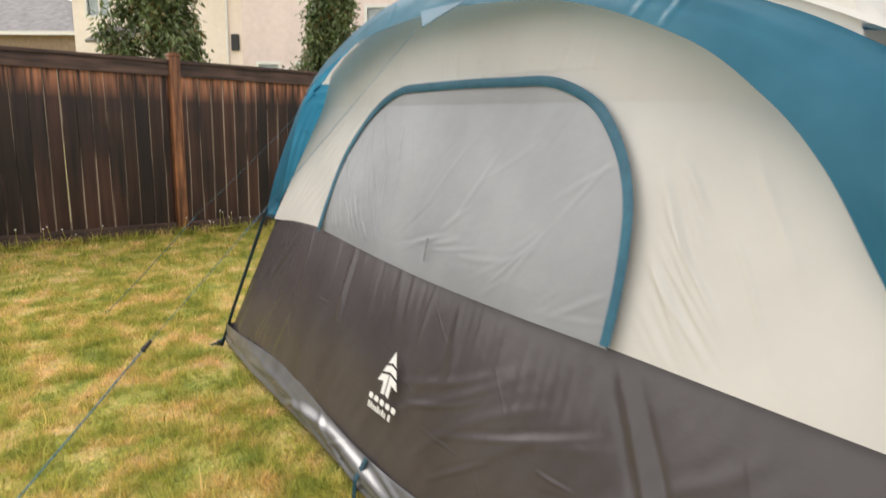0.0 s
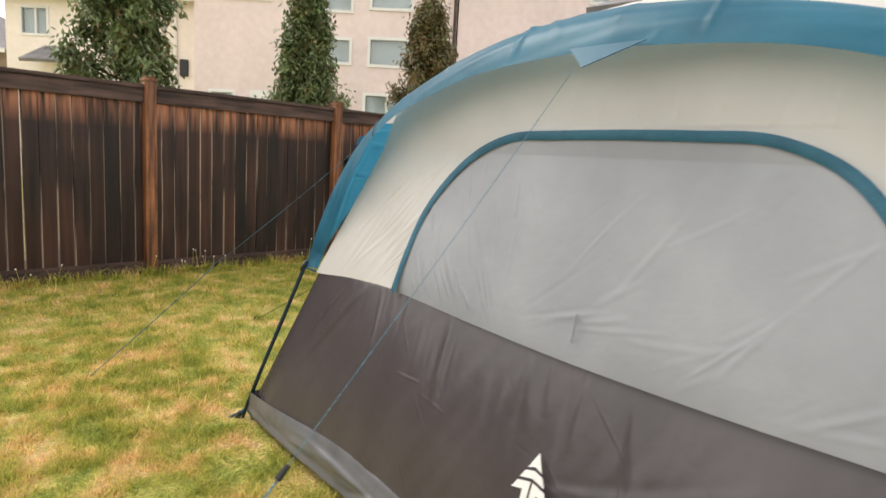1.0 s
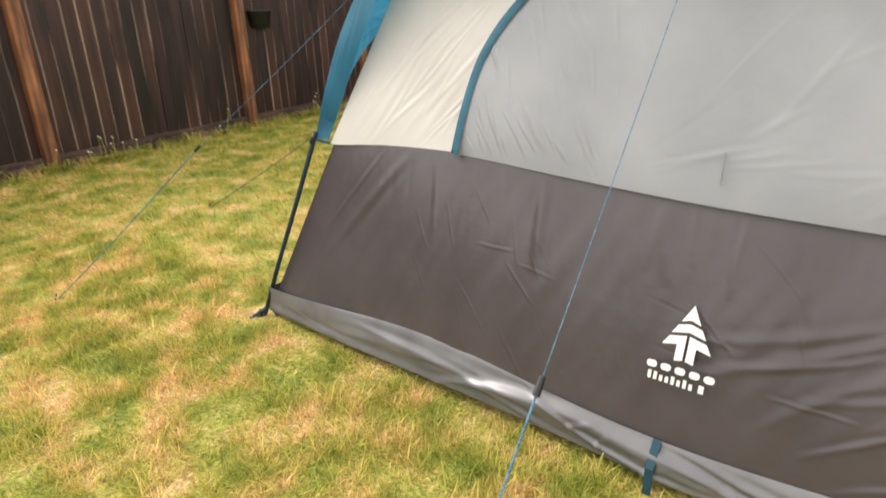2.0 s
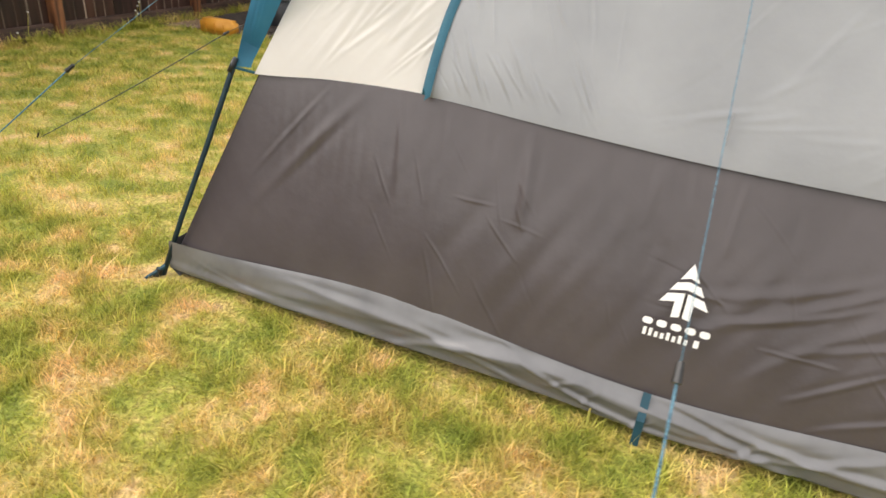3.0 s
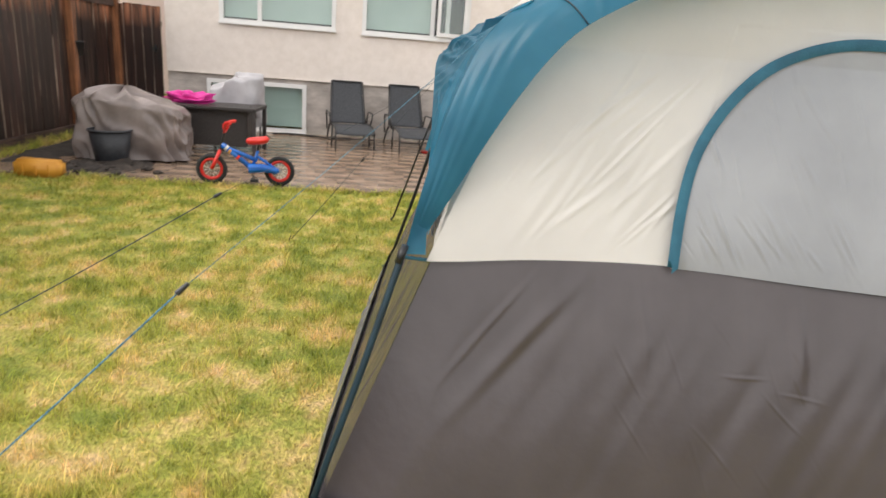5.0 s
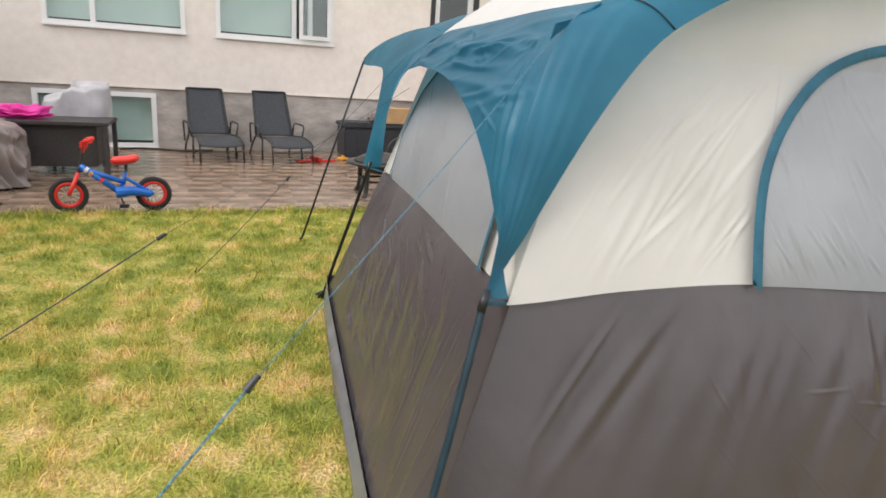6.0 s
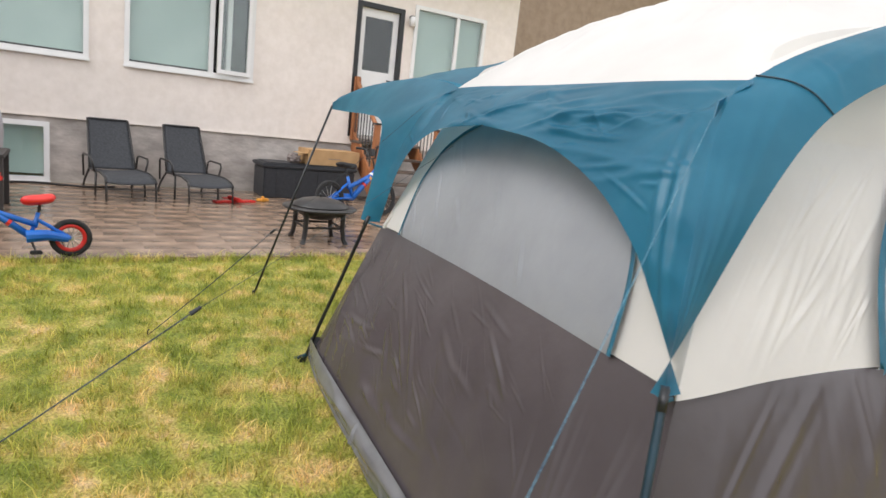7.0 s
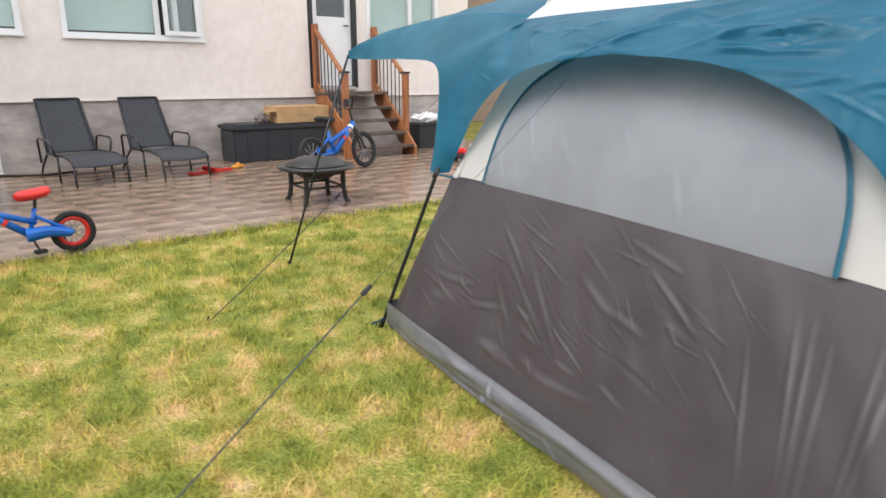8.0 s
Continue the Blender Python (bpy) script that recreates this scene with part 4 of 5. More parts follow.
# ---- grass ----
def blade_field(name, count, x0, x1, y0, y1, tall, wide, seed, label):
    rng = np.random.default_rng(seed)
    x, y = rng.uniform(x0, x1, count), rng.uniform(y0, y1, count)
    a = radians(-6.5)
    u = (x - 1.50) * math.cos(a) + (y - 3.46) * math.sin(a)
    v = (x - 1.50) * math.sin(a) - (y - 3.46) * math.cos(a)
    keep = ~((u > -0.02) & (u < WIDE + 0.02) & (v > -0.02) & (v < LONG + 0.02))
    clump = np.sin(x * 9.1 + 1.7 * np.sin(y * 7.3)) * np.sin(y * 8.3 + 1.9 * np.sin(x * 6.1)) + 0.6 * np.sin(x * 23 + y * 17) * np.sin(y * 29 - x * 11)
    keep &= rng.uniform(-1.4, 1.0, count) < clump + 0.25
    x, y, clump = x[keep], y[keep], clump[keep]
    n = len(x)
    h = tall * rng.uniform(0.45, 1.25, n) * (1 + 0.25 * clump)
    w = wide * rng.uniform(0.6, 1.3, n)
    turn = rng.uniform(0, math.tau, n)
    lean = rng.uniform(0.2, 1.5, n) * h
    dirx, diry = np.cos(turn), np.sin(turn)
    facing = turn + math.pi / 2 + rng.uniform(-0.7, 0.7, n)
    fx, fy = np.cos(facing) * w / 2, np.sin(facing) * w / 2
    z0 = np.full(n, -0.012)
    co = np.empty((n, 5, 3), dtype=np.float32)
    for k, (f, rise, side, wid) in enumerate(((0, 0, -1, 1), (0, 0, 1, 1), (0.35, 0.62, 1, 0.8), (0.35, 0.62, -1, 0.8), (1.0, 1.0, 0, 0))):
        co[:, k, 0] = x + dirx * lean * f + fx * side * wid
        co[:, k, 1] = y + diry * lean * f + fy * side * wid
        co[:, k, 2] = z0 + h * rise
    me = bpy.data.meshes.new(name)
    me.vertices.add(n * 5)
    me.vertices.foreach_set("co", co.reshape(-1))
    base = np.arange(n)[:, None] * 5
    quads = base + np.array([0, 1, 2, 3])
    tris = base + np.array([3, 2, 4])
    loops = np.concatenate([quads, tris], axis=1).reshape(-1)
    me.loops.add(n * 7)
    me.loops.foreach_set("vertex_index", loops.astype(np.int32))
    starts = (np.arange(n)[:, None] * 7 + np.array([0, 4])).reshape(-1)
    me.polygons.add(n * 2)
    me.polygons.foreach_set("loop_start", starts.astype(np.int32))
    me.update(calc_edges=True)
    me.materials.append(BLADE)
    return tagged(new(name, me), label, "grass", kind="stuff")


blade_field("grass", 330000, -1.6, 6.42, 1.2, 7.45, 0.042, 0.0048, 5, "short damp lawn grass with straw tufts")
blade_field("grass", 60000, -2.0, 1.5, -1.6, 1.2, 0.048, 0.0060, 6, "short damp lawn grass with straw tufts")
blade_field("grass", 190000, -0.9, 1.75, 1.7, 5.6, 0.036, 0.0034, 25, "fine short lawn grass beside the tent")
blade_field("grass", 13000, -1.6, 6.42, 1.2, 7.35, 0.072, 0.0065, 15, "longer dry straw blades in the lawn")
blade_field("grass", 2500, -2.0, 1.5, -1.6, 1.2, 0.072, 0.0065, 16, "longer dry straw blades in the lawn")
blade_field("grass", 9000, -4.0, 10.9, 7.28, 7.46, 0.11, 0.006, 7, "longer unmown grass along the fence foot")
blade_field("grass", 6000, 6.30, 6.50, -2.5, 6.6, 0.06, 0.005, 8, "longer unmown grass along the patio edge")


def weed(x, y, h, k):
    w = thing("weed", "thin weed stalk with a pale seed head by the fence", "weed", pose(x, y, 0, 0, 0, 53 * k), group="weeds along the fence")
    lean = 0.04 * ((k % 3) - 1)
    part("stalk", pipe([(0, 0, -0.01), (lean * 0.4, 0, h * 0.5), (lean, 0, h)], [0.004, 0.003, 0.002], 5), BLADE, w)
    bm = bmesh.new()
    bmesh.ops.create_icosphere(bm, subdivisions=1, radius=0.011)
    for v in bm.verts:
        v.co = v.co * (0.8 + 0.5 * noise.noise(v.co * 90 + Vector((k, 0, 0)))) + Vector((lean, 0, h))
    part("seed_head", bm, WHITE_INK, w, "pale seed head", True)
    bm = bmesh.new()
    for j in range(5):
        a = j * 1.3 + k
        c, s_ = math.cos(a), math.sin(a)
        vs = [bm.verts.new(p) for p in ((0, 0, 0.01), (0.03 * c - 0.015 * s_, 0.03 * s_ + 0.015 * c, 0.05), (0.09 * c, 0.09 * s_, 0.06), (0.03 * c + 0.015 * s_, 0.03 * s_ - 0.015 * c, 0.05))]
        bm.faces.new(vs)
    part("leaves", bm, BLADE, w)


rng = random.Random(12)
for k in range(22):
    weed(rng.choice((1.2, 2.0, 2.9, 3.2, 4.4, 6.1)) + rng.gauss(0, 0.22), rng.uniform(7.25, 7.42), rng.uniform(0.10, 0.30), k)

# ---- patio ----
bed = single("patio", cube(6.46, 11.02, -6.5, 7.44, -0.10, 0.003, 0.0), JOINT, "wet tan concrete paver patio beside the house", "patio", kind="structure")


def paver_mesh(w, d):
    bm = cube(-w / 2, w / 2, -d / 2, d / 2, -0.06, 0.0055, 0.0012)
    return mesh_of(bm, "paver", PAVER)


PAVERS = {w: paver_mesh(w - 0.003, 0.297) for w in (0.30, 0.45, 0.60)}
rng = random.Random(4)
for row in range(15):
    y = -2.6 + rng.uniform(0, 0.2)
    while y < 6.6:
        w = rng.choice((0.30, 0.45, 0.45, 0.60))
        ob = new("paver", PAVERS[w])
        ob.parent = bed
        ob.matrix_basis = pose(6.62 + 0.30 * row, y + w / 2, rng.uniform(-0.0015, 0.0015), rng.uniform(-0.15, 0.15), rng.uniform(-0.15, 0.15), 90)
        y += w
bm = bmesh.new()
for row in range(15):
    y = -6.4
    while y < -2.7:
        box(bm, 6.62 + 0.30 * row - 0.146, 6.62 + 0.30 * row + 0.146, y, y + 0.44, -0.06, 0.004)
        y += 0.45
rest = part("paver_field", bm, PAVER, bed)
tagged(rest, kind="stuff")
bm = sheet(lambda s, t: Vector((6.5 + 4.4 * s, 6.62 + 0.8 * t + 0.05 * noise.noise(Vector((s * 9, 0, 0))) * (1 - t), -0.03 + (0.07 * math.sin(math.pi * t) + 0.03 * noise.noise(Vector((s * 16, t * 5, 2)))) * min(1, 5 * s, 5 * (1 - s)))), 60, 14)
spill = sheet(lambda s, t: Vector((6.47 + 1.15 * s, 5.72 + 0.95 * t + 0.12 * noise.noise(Vector((s * 5, 7, 0))) * (1 - t), -0.012 + 0.055 * (math.sin(math.pi * s) * math.sin(math.pi * t)) ** 0.6 + (0.05 * noise.noise(Vector((s * 11, t * 9, 5))) + 0.03 * noise.noise(Vector((s * 4, t * 4, 8)))) * min(1, 8 * s, 8 * (1 - s), 8 * t, 8 * (1 - t)))), 60, 50)
single("spilled_soil", spill, SOIL, "spilled dark wet soil on the patio before the grill", "soil", smooth=True)
single("planting_bed", bm, SOIL, "dark wet soil bed at the fence foot", "soil bed", smooth=True)

# ---- the house ----
HX = 11.05
house = thing("bungalow", "cream stucco bungalow with white windows and grey parged base", "house")


def wall_with_openings(x0, x1, y0, y1, z0, z1, holes):
    """A wall along y, cut by rectangular holes (y0, y1, z0, z1), in one piece."""
    bm = bmesh.new()
    ys = sorted({y0, y1, *[h[0] for h in holes], *[h[1] for h in holes]})
    zs = sorted({z0, z1, *[h[2] for h in holes], *[h[3] for h in holes]})
    for a, b in zip(ys, ys[1:]):
        for c, d in zip(zs, zs[1:]):
            if not any(h[0] <= a and h[1] >= b and h[2] <= c and h[3] >= d for h in holes):
                box(bm, x0, x1, a, b, c, d)
    bmesh.ops.remove_doubles(bm, verts=bm.verts[:], dist=0.0005)
    inner = {}
    for f in bm.faces:
        c = f.calc_center_median()
        inner.setdefault((round(c.x, 3), round(c.y, 3), round(c.z, 3)), []).append(f)
    twice = [f for fs in inner.values() if len(fs) > 1 for f in fs]
    bmesh.ops.delete(bm, geom=twice, context="FACES")
    return bm


OPENINGS = [(4.07, 5.86, 1.74, 3.12), (1.86, 3.58, 1.73, 3.12), (-0.66, 0.17, 1.03, 3.22), (-2.32, -0.90, 1.70, 3.33)]
part("stucco_wall", wall_with_openings(HX, HX + 0.24, -3.06, 6.74, 0.90, 4.25, OPENINGS), STUCCO, house, "cream stucco wall")
part("foundation", wall_with_openings(HX + 0.03, HX + 0.24, -3.06, 6.74, -0.1, 0.90, [(4.53, 6.09, 0.03, 0.79)]), PARGING, house, "rough grey parging")
part("drip_edge", cube(HX - 0.012, HX + 0.02, -3.06, 6.74, 0.888, 0.915, 0.003), STUCCO, house)
part("side_wall", cube(HX + 0.24, HX + 8, 6.50, 6.74, -0.1, 4.25), STUCCO, house)
part("side_wall", cube(HX + 0.24, HX + 8, -3.06, -2.82, -0.1, 4.25), STUCCO, house)
part("back_wall", cube(HX + 8, HX + 8.24, -3.06, 6.74, -0.1, 4.25), STUCCO, house)
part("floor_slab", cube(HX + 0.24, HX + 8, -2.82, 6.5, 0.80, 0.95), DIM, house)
bm = bmesh.new()
for x0, z0, x1, z1 in ((HX - 0.55, 4.2, HX + 4.1, 5.9), (HX + 8.8, 4.2, HX + 4.1, 5.9)):
    vs = [bm.verts.new(p) for p in ((x0, -3.6, z0), (x0, 7.2, z0), (x1, 7.2, z1), (x1, -3.6, z1))]
    bm.faces.new(vs)
bm.normal_update()
bmesh.ops.solidify(bm, geom=bm.faces[:], thickness=0.15)
part("roof", bm, SHINGLE, house, "grey shingle roof")
part("ceiling", cube(HX - 0.5, HX + 8.6, -3.5, 7.1, 4.25, 4.30), WHITE, house)


def house_window(y0, y1, z0, z1, mullions, blind=True, blind_from=None, parent=house, hx=HX, frame_w=0.036):
    """Window seen from outside: frame, mullions, panes, blind behind."""
    wn_ = part("window", wall_with_openings(hx - 0.03, hx + 0.06, y0 - 0.03, y1 + 0.03, z0 - 0.03, z1 + 0.03, [(y0 + frame_w, y1 - frame_w, z0 + frame_w, z1 - frame_w)]), WHITE, parent, "white vinyl window")
    part("sill", cube(hx - 0.055, hx - 0.028, y0 - 0.04, y1 + 0.04, z0 - 0.05, z0 - 0.015, 0.004), WHITE, wn_)
    edges = [y0 + frame_w, *mullions, y1 - frame_w]
    for m in mullions:
        part("mullion", cube(hx - 0.022, hx + 0.05, m - 0.035, m + 0.035, z0 + frame_w, z1 - frame_w, 0.004), WHITE, wn_)
    for a, b in zip(edges, edges[1:]):
        lo, hi = a + (0.035 if a != edges[0] else 0), b - (0.035 if b != edges[-1] else 0)
        pane = part("pane", cube(hx + 0.015, hx + 0.021, lo, hi, z0 + frame_w, z1 - frame_w), GLASS, wn_)
        pane.visible_shadow = False
    if blind:
        gap = 0.03
        part("blind", cube(hx + 0.09, hx + 0.10, (blind_from if blind_from is not None else y0 + 0.02), y1 - 0.02, z0 + gap + frame_w, z1), BLIND, wn_, "pale blind almost down")
    else:
        # dark sheet, the unlit room painted behind a window without a blind
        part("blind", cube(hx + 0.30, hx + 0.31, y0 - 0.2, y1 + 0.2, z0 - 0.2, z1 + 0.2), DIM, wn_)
    return wn_


house_window(4.07, 5.86, 1.74, 3.12, [5.26])
house_window(1.86, 3.58, 1.73, 3.12, [2.20, 2.45], blind_from=2.45)
house_window(-2.32, -0.90, 1.70, 3.33, [-1.75])
house_window(4.53, 6.09, 0.03, 0.79, [5.25], hx=HX + 0.03, frame_w=0.038)
# dark sheet across the openings paints the shade indoors
part("room_dark_sheet", cube(HX + 1.2, HX + 1.25, -3.0, 6.5, 1.0, 4.2), DIM, house)
# casement sash standing ajar
sash = part("casement_sash", wall_with_openings(-0.02, 0.02, 0.0, 0.50, 1.76, 3.06, [(0.05, 0.45, 1.82, 3.0)]), WHITE, house, "white casement sash ajar", at=pose(HX - 0.045, 1.89, 0, 0, 0, 10))
part("pane", cube(-0.003, 0.003, 0.05, 0.45, 1.82, 3.0), GLASS, sash).visible_shadow = False

door = part("door", wall_with_openings(HX + 0.05, HX + 0.095, -0.60, 0.11, 1.06, 3.16, [(-0.50, 0.01, 2.15, 3.02)]), WHITE, house, "white door with a dark pane")
part("door_pane", cube(HX + 0.066, HX + 0.078, -0.50, 0.01, 2.15, 3.02), GLASS, door).visible_shadow = False
part("door_handle", pipe([(HX + 0.05, -0.53, 2.02), (HX + 0.0, -0.53, 2.02), (HX - 0.005, -0.44, 2.02)], 0.011), BLACK, door, "dark lever handle")
bm = cube(HX - 0.02, HX + 0.08, -0.68, -0.60, 1.03, 3.24, 0.004)
box(bm, HX - 0.02, HX + 0.08, 0.11, 0.19, 1.03, 3.24, 0.004)
box(bm, HX - 0.02, HX + 0.08, -0.60, 0.11, 3.16, 3.24, 0.004)
part("door_frame", bm, BLACK, door, "dark brown door frame")
part("threshold", cube(HX - 0.05, HX + 0.2, -0.62, 0.13, 1.00, 1.05, 0.004), PARGING, door)
lamp = part("wall_lamp", lathe([(0.03, 0.0), (0.055, 0.01), (0.06, 0.12), (0.035, 0.16), (0.015, 0.17)], 16, (HX - 0.08, -0.80, 2.98)), WHITE, house, "white outdoor wall lamp", True)
part("bracket", cube(HX - 0.09, HX, -0.83, -0.77, 3.10, 3.16, 0.008), BLACK, lamp)


# ---- neighbouring houses ----
FAR = pose(8.97, 20.0, 0, 0, 0, -49)


def far_house(name, label, mat, w0, w1, d0, z1, windows, roof_h, overhang=0.5, at=FAR):
    """A rendered house whose front runs along x; windows are (x0, x1, z0, z1, mullion or None)."""
    h = thing(name, label, "house", at @ pose(0, d0, 0))
    bm = wall_with_openings(-0.25, 0.0, -w1, -w0, -0.1, z1, [(-q[1], -q[0], q[2], q[3]) for q in windows])
    bmesh.ops.transform(bm, matrix=pose(0, 0, 0, 0, 0, -90) @ Matrix.Identity(4), verts=bm.verts[:])
    bmesh.ops.transform(bm, matrix=Matrix.Diagonal((-1, 1, 1, 1)), verts=bm.verts[:])
    bmesh.ops.reverse_faces(bm, faces=bm.faces[:])
    part("front_wall", bm, mat, h)
    part("side_wall", cube(w0, w0 + 0.25, 0.25, 9, -0.1, z1), mat, h)
    part("side_wall", cube(w1 - 0.25, w1, 0.25, 9, -0.1, z1), mat, h)
    part("back_wall", cube(w0, w1, 9, 9.25, -0.1, z1), mat, h)
    o = overhang
    bm = bmesh.new()
    ring = [(w0 - o, -o, z1), (w1 + o, -o, z1), (w1 + o, 9.25 + o, z1), (w0 - o, 9.25 + o, z1)]
    ridge = [(w0 + 4, 4.6, z1 + roof_h), (max(w1 - 4, w0 + 4.2), 4.6, z1 + roof_h)]
    lo = [bm.verts.new(p) for p in ring]
    hi = [bm.verts.new(p) for p in ridge]
    bm.faces.new((lo[0], lo[1], hi[1], hi[0]))
    bm.faces.new((lo[1], lo[2], hi[1]))
    bm.faces.new((lo[2], lo[3], hi[0], hi[1]))
    bm.faces.new((lo[3], lo[0], hi[0]))
    bm.faces.new(lo[::-1])
    part("roof", bm, SHINGLE, h, "grey shingle roof")
    part("fascia", cube(w0 - o, w1 + o, -o - 0.03, -o, z1 - 0.16, z1 + 0.02), WHITE, h)
    for a, b, c, d, mull in windows:
        bm = bmesh.new()
        t = 0.09
        box(bm, a, b, -0.04, 0.06, c, c + t)
        box(bm, a, b, -0.04, 0.06, d - t, d)
        box(bm, a, a + t, -0.04, 0.06, c + t, d - t)
        box(bm, b - t, b, -0.04, 0.06, c + t, d - t)
        if mull:
            box(bm, mull - 0.035, mull + 0.035, -0.03, 0.06, c + t, d - t)
        win = part("window", bm, WHITE, h, "white-framed window")
        pane = part("pane", cube(a + t, b - t, 0.03, 0.04, c + t, d - t), GLASS, win)
        pane.visible_shadow = False
        # the sheet's pale colour paints in the sky's reflection
        part("blind", cube(a + t, b - t, 0.12, 0.14, c + t + 0.03, d - t), SKY_TINT, win)
    return h


pink = far_house("pinkish_house", "two-storey pinkish-beige stucco house behind the fence", PINK, 0.0, 8.0, 0.0, 8.3,
                 [(0.67, 2.41, 5.86, 7.15, 1.15), (0.45, 1.29, 2.20, 3.20, None), (4.02, 4.90, 5.62, 7.0, None), (4.02, 4.88, 4.10, 4.92, None),
                  (5.36, 6.70, 5.74, 7.1, None), (5.35, 6.72, 4.08, 4.98, None), (5.25, 6.72, 2.20, 3.32, 6.0)], 2.0)
part("back_door", cube(1.74, 2.55, -0.03, 0.02, 1.0, 3.22, 0.01), WHITE, pink, "white back door")
part("downpipe", pipe([(7.95, -0.06, 0.3), (7.95, -0.06, 8.2)], 0.045, 8), RAIL, pink, "dark brown downpipe")
part("vent_hood", cube(1.42, 1.62, -0.12, 0.0, 2.84, 3.0, 0.02), WHITE, pink)
far_house("brown_pink_house", "brownish-pink stucco house beyond the tent", PINK, 8.05, 18.0, 0.0, 8.3, [(11.9, 13.2, 6.2, 7.4, 12.5)], 2.0)
buff = far_house("buff_house", "buff stucco house with grey shingle roof", BUFF, -8.55, -0.2, 3.5, 6.6, [(-8.0, -6.9, 5.08, 6.14, -7.4), (-3.3, -2.62, 6.0, 6.5, None)], 2.2)
part("downpipe", pipe([(-2.2, -0.45, 6.5), (-2.2, -0.06, 6.1), (-2.2, -0.06, 0.3)], 0.05, 8), WHITE, buff, "white downpipe")
bm = bmesh.new()
vs = [bm.verts.new(p) for p in ((-7.4, -1.0, 4.15), (-5.6, -1.0, 4.15), (-5.9, 0.0, 4.75), (-7.1, 0.0, 4.75))]
bm.faces.new(vs)
bm.normal_update()
bmesh.ops.solidify(bm, geom=bm.faces[:], thickness=0.12)
part("porch_roof", bm, SHINGLE, buff, "small porch roof")
part("meter_box", cube(-2.05, -1.75, -0.1, 0.0, 3.9, 4.5, 0.02), BLACK, buff)
far_house("grey_roofed_house", "low house with a grey-lilac shingle roof", SIDING, -27.0, -13.6, 10.0, 5.4, [], 2.6)

# unseen boundary, added to close the lawn and darken the tent's low reflections
single("wall_west", cube(-13.46, -13.40, -6.5, 7.4, -0.05, 1.95, 0.004), RAIL, "plain unseen boundary added to close the lawn and darken reflections", "fence", kind="structure")
single("wall_south", cube(-13.40, 6.3, -6.56, -6.50, -0.05, 1.95, 0.004), RAIL, "plain unseen boundary added to close the lawn and darken reflections", "fence", kind="structure")

# house beyond the bungalow's end
nb = thing("sided_house", "brown horizontally sided house beyond the bungalow", "house", pose(15.0, -14, 0))
bm = bmesh.new()
for i in range(40):
    box(bm, -0.02, 0.0, 0, 12.5, 0.0 + 0.16 * i, 0.165 + 0.16 * i, 0, pose(0, 0, 0, 0, 0, 0))
part("siding", bm, SIDING, nb, "brown lap siding")
part("wall", cube(0.0, 6, 0, 12.5, -0.1, 6.4), SIDING, nb)
part("roof", box(bmesh.new(), -0.5, 6.5, -0.5, 13.0, 6.4, 6.6), SHINGLE, nb)


# ---- trees behind the fence ----
def tree(x, y, tall, wide, seed, mats, label, point=0.62):
    rng = random.Random(seed)
    t = thing("tree", label, "tree", pose(x, y, 0), group="columnar trees behind the fence")
    part("trunk", pipe([(0, 0, -0.1), (0.03, 0.02, tall * 0.3), (-0.02, 0.03, tall * 0.65), (0.0, 0.0, tall * 0.97)], [0.07, 0.055, 0.035, 0.008], 8), BARK, t, "", True)
    bm = bmesh.new()
    tips = []
    for k in range(46):
        z = 0.35 + (tall - 0.5) * (k / 46) ** 0.9
        a = k * 2.399 + rng.uniform(-0.4, 0.4)
        f = z / tall
        reach = wide * (0.55 + 0.45 * min(1, f * 3)) * max(0.10, (1 - f) ** point) * 1.25 * rng.uniform(0.75, 1.1)
        reach = min(reach, wide * 1.02)
        tip = Vector((reach * math.cos(a), reach * math.sin(a), z + reach * 0.4))
        tube(bm, [(0, 0, z), tip * 0.55 + Vector((0, 0, z * 0.45 - 0.02)), tip], [0.014, 0.010, 0.004], 5)
        tips.append((Vector((0, 0, z)), tip))
    part("limbs", bm, BARK, t)
    for which, mat in enumerate(mats):
        bm = bmesh.new()
        for base, tip in tips:
            n = 430 if which == 0 else 70
            for _ in range(n):
                w = rng.uniform(0.25, 1.05) ** 0.8
                c = base.lerp(tip, w) + Vector((rng.gauss(0, 0.075), rng.gauss(0, 0.075), rng.gauss(0, 0.13)))
                a, droop = rng.uniform(0, math.tau), rng.uniform(-1.3, -0.1)
                d = Vector((math.cos(a) * math.cos(droop), math.sin(a) * math.cos(droop), math.sin(droop)))
                side = d.cross(Vector((0, 0, 1))).normalized() * rng.uniform(0.017, 0.028)
                length = rng.uniform(0.075, 0.13)
                up = side.cross(d).normalized() * 0.008
                v = [bm.verts.new(p) for p in (c, c + d * length * 0.45 + side - up, c + d * length, c + d * length * 0.45 - side - up, c + d * length * 0.5 + up)]
                bm.faces.new((v[0], v[1], v[4]))
                bm.faces.new((v[1], v[2], v[4]))
                bm.faces.new((v[2], v[3], v[4]))
                bm.faces.new((v[3], v[0], v[4]))
        part("crown", bm, mat, t, "many drooping narrow leaves" if which == 0 else "reddish young leaves")
    return t


tree(3.02, 9.2, 4.9, 0.72, 3, (LEAF, RUST), "broad columnar dark green laurel-leaved tree behind the fence")
tree(5.85, 9.4, 4.2, 0.86, 5, (LEAF, RUST), "pointed columnar green tree with reddish tips behind the fence", 0.95)
tree(8.70, 9.5, 4.45, 0.80, 8, (RUST, LEAF), "columnar rust-tinged tree behind the fence")

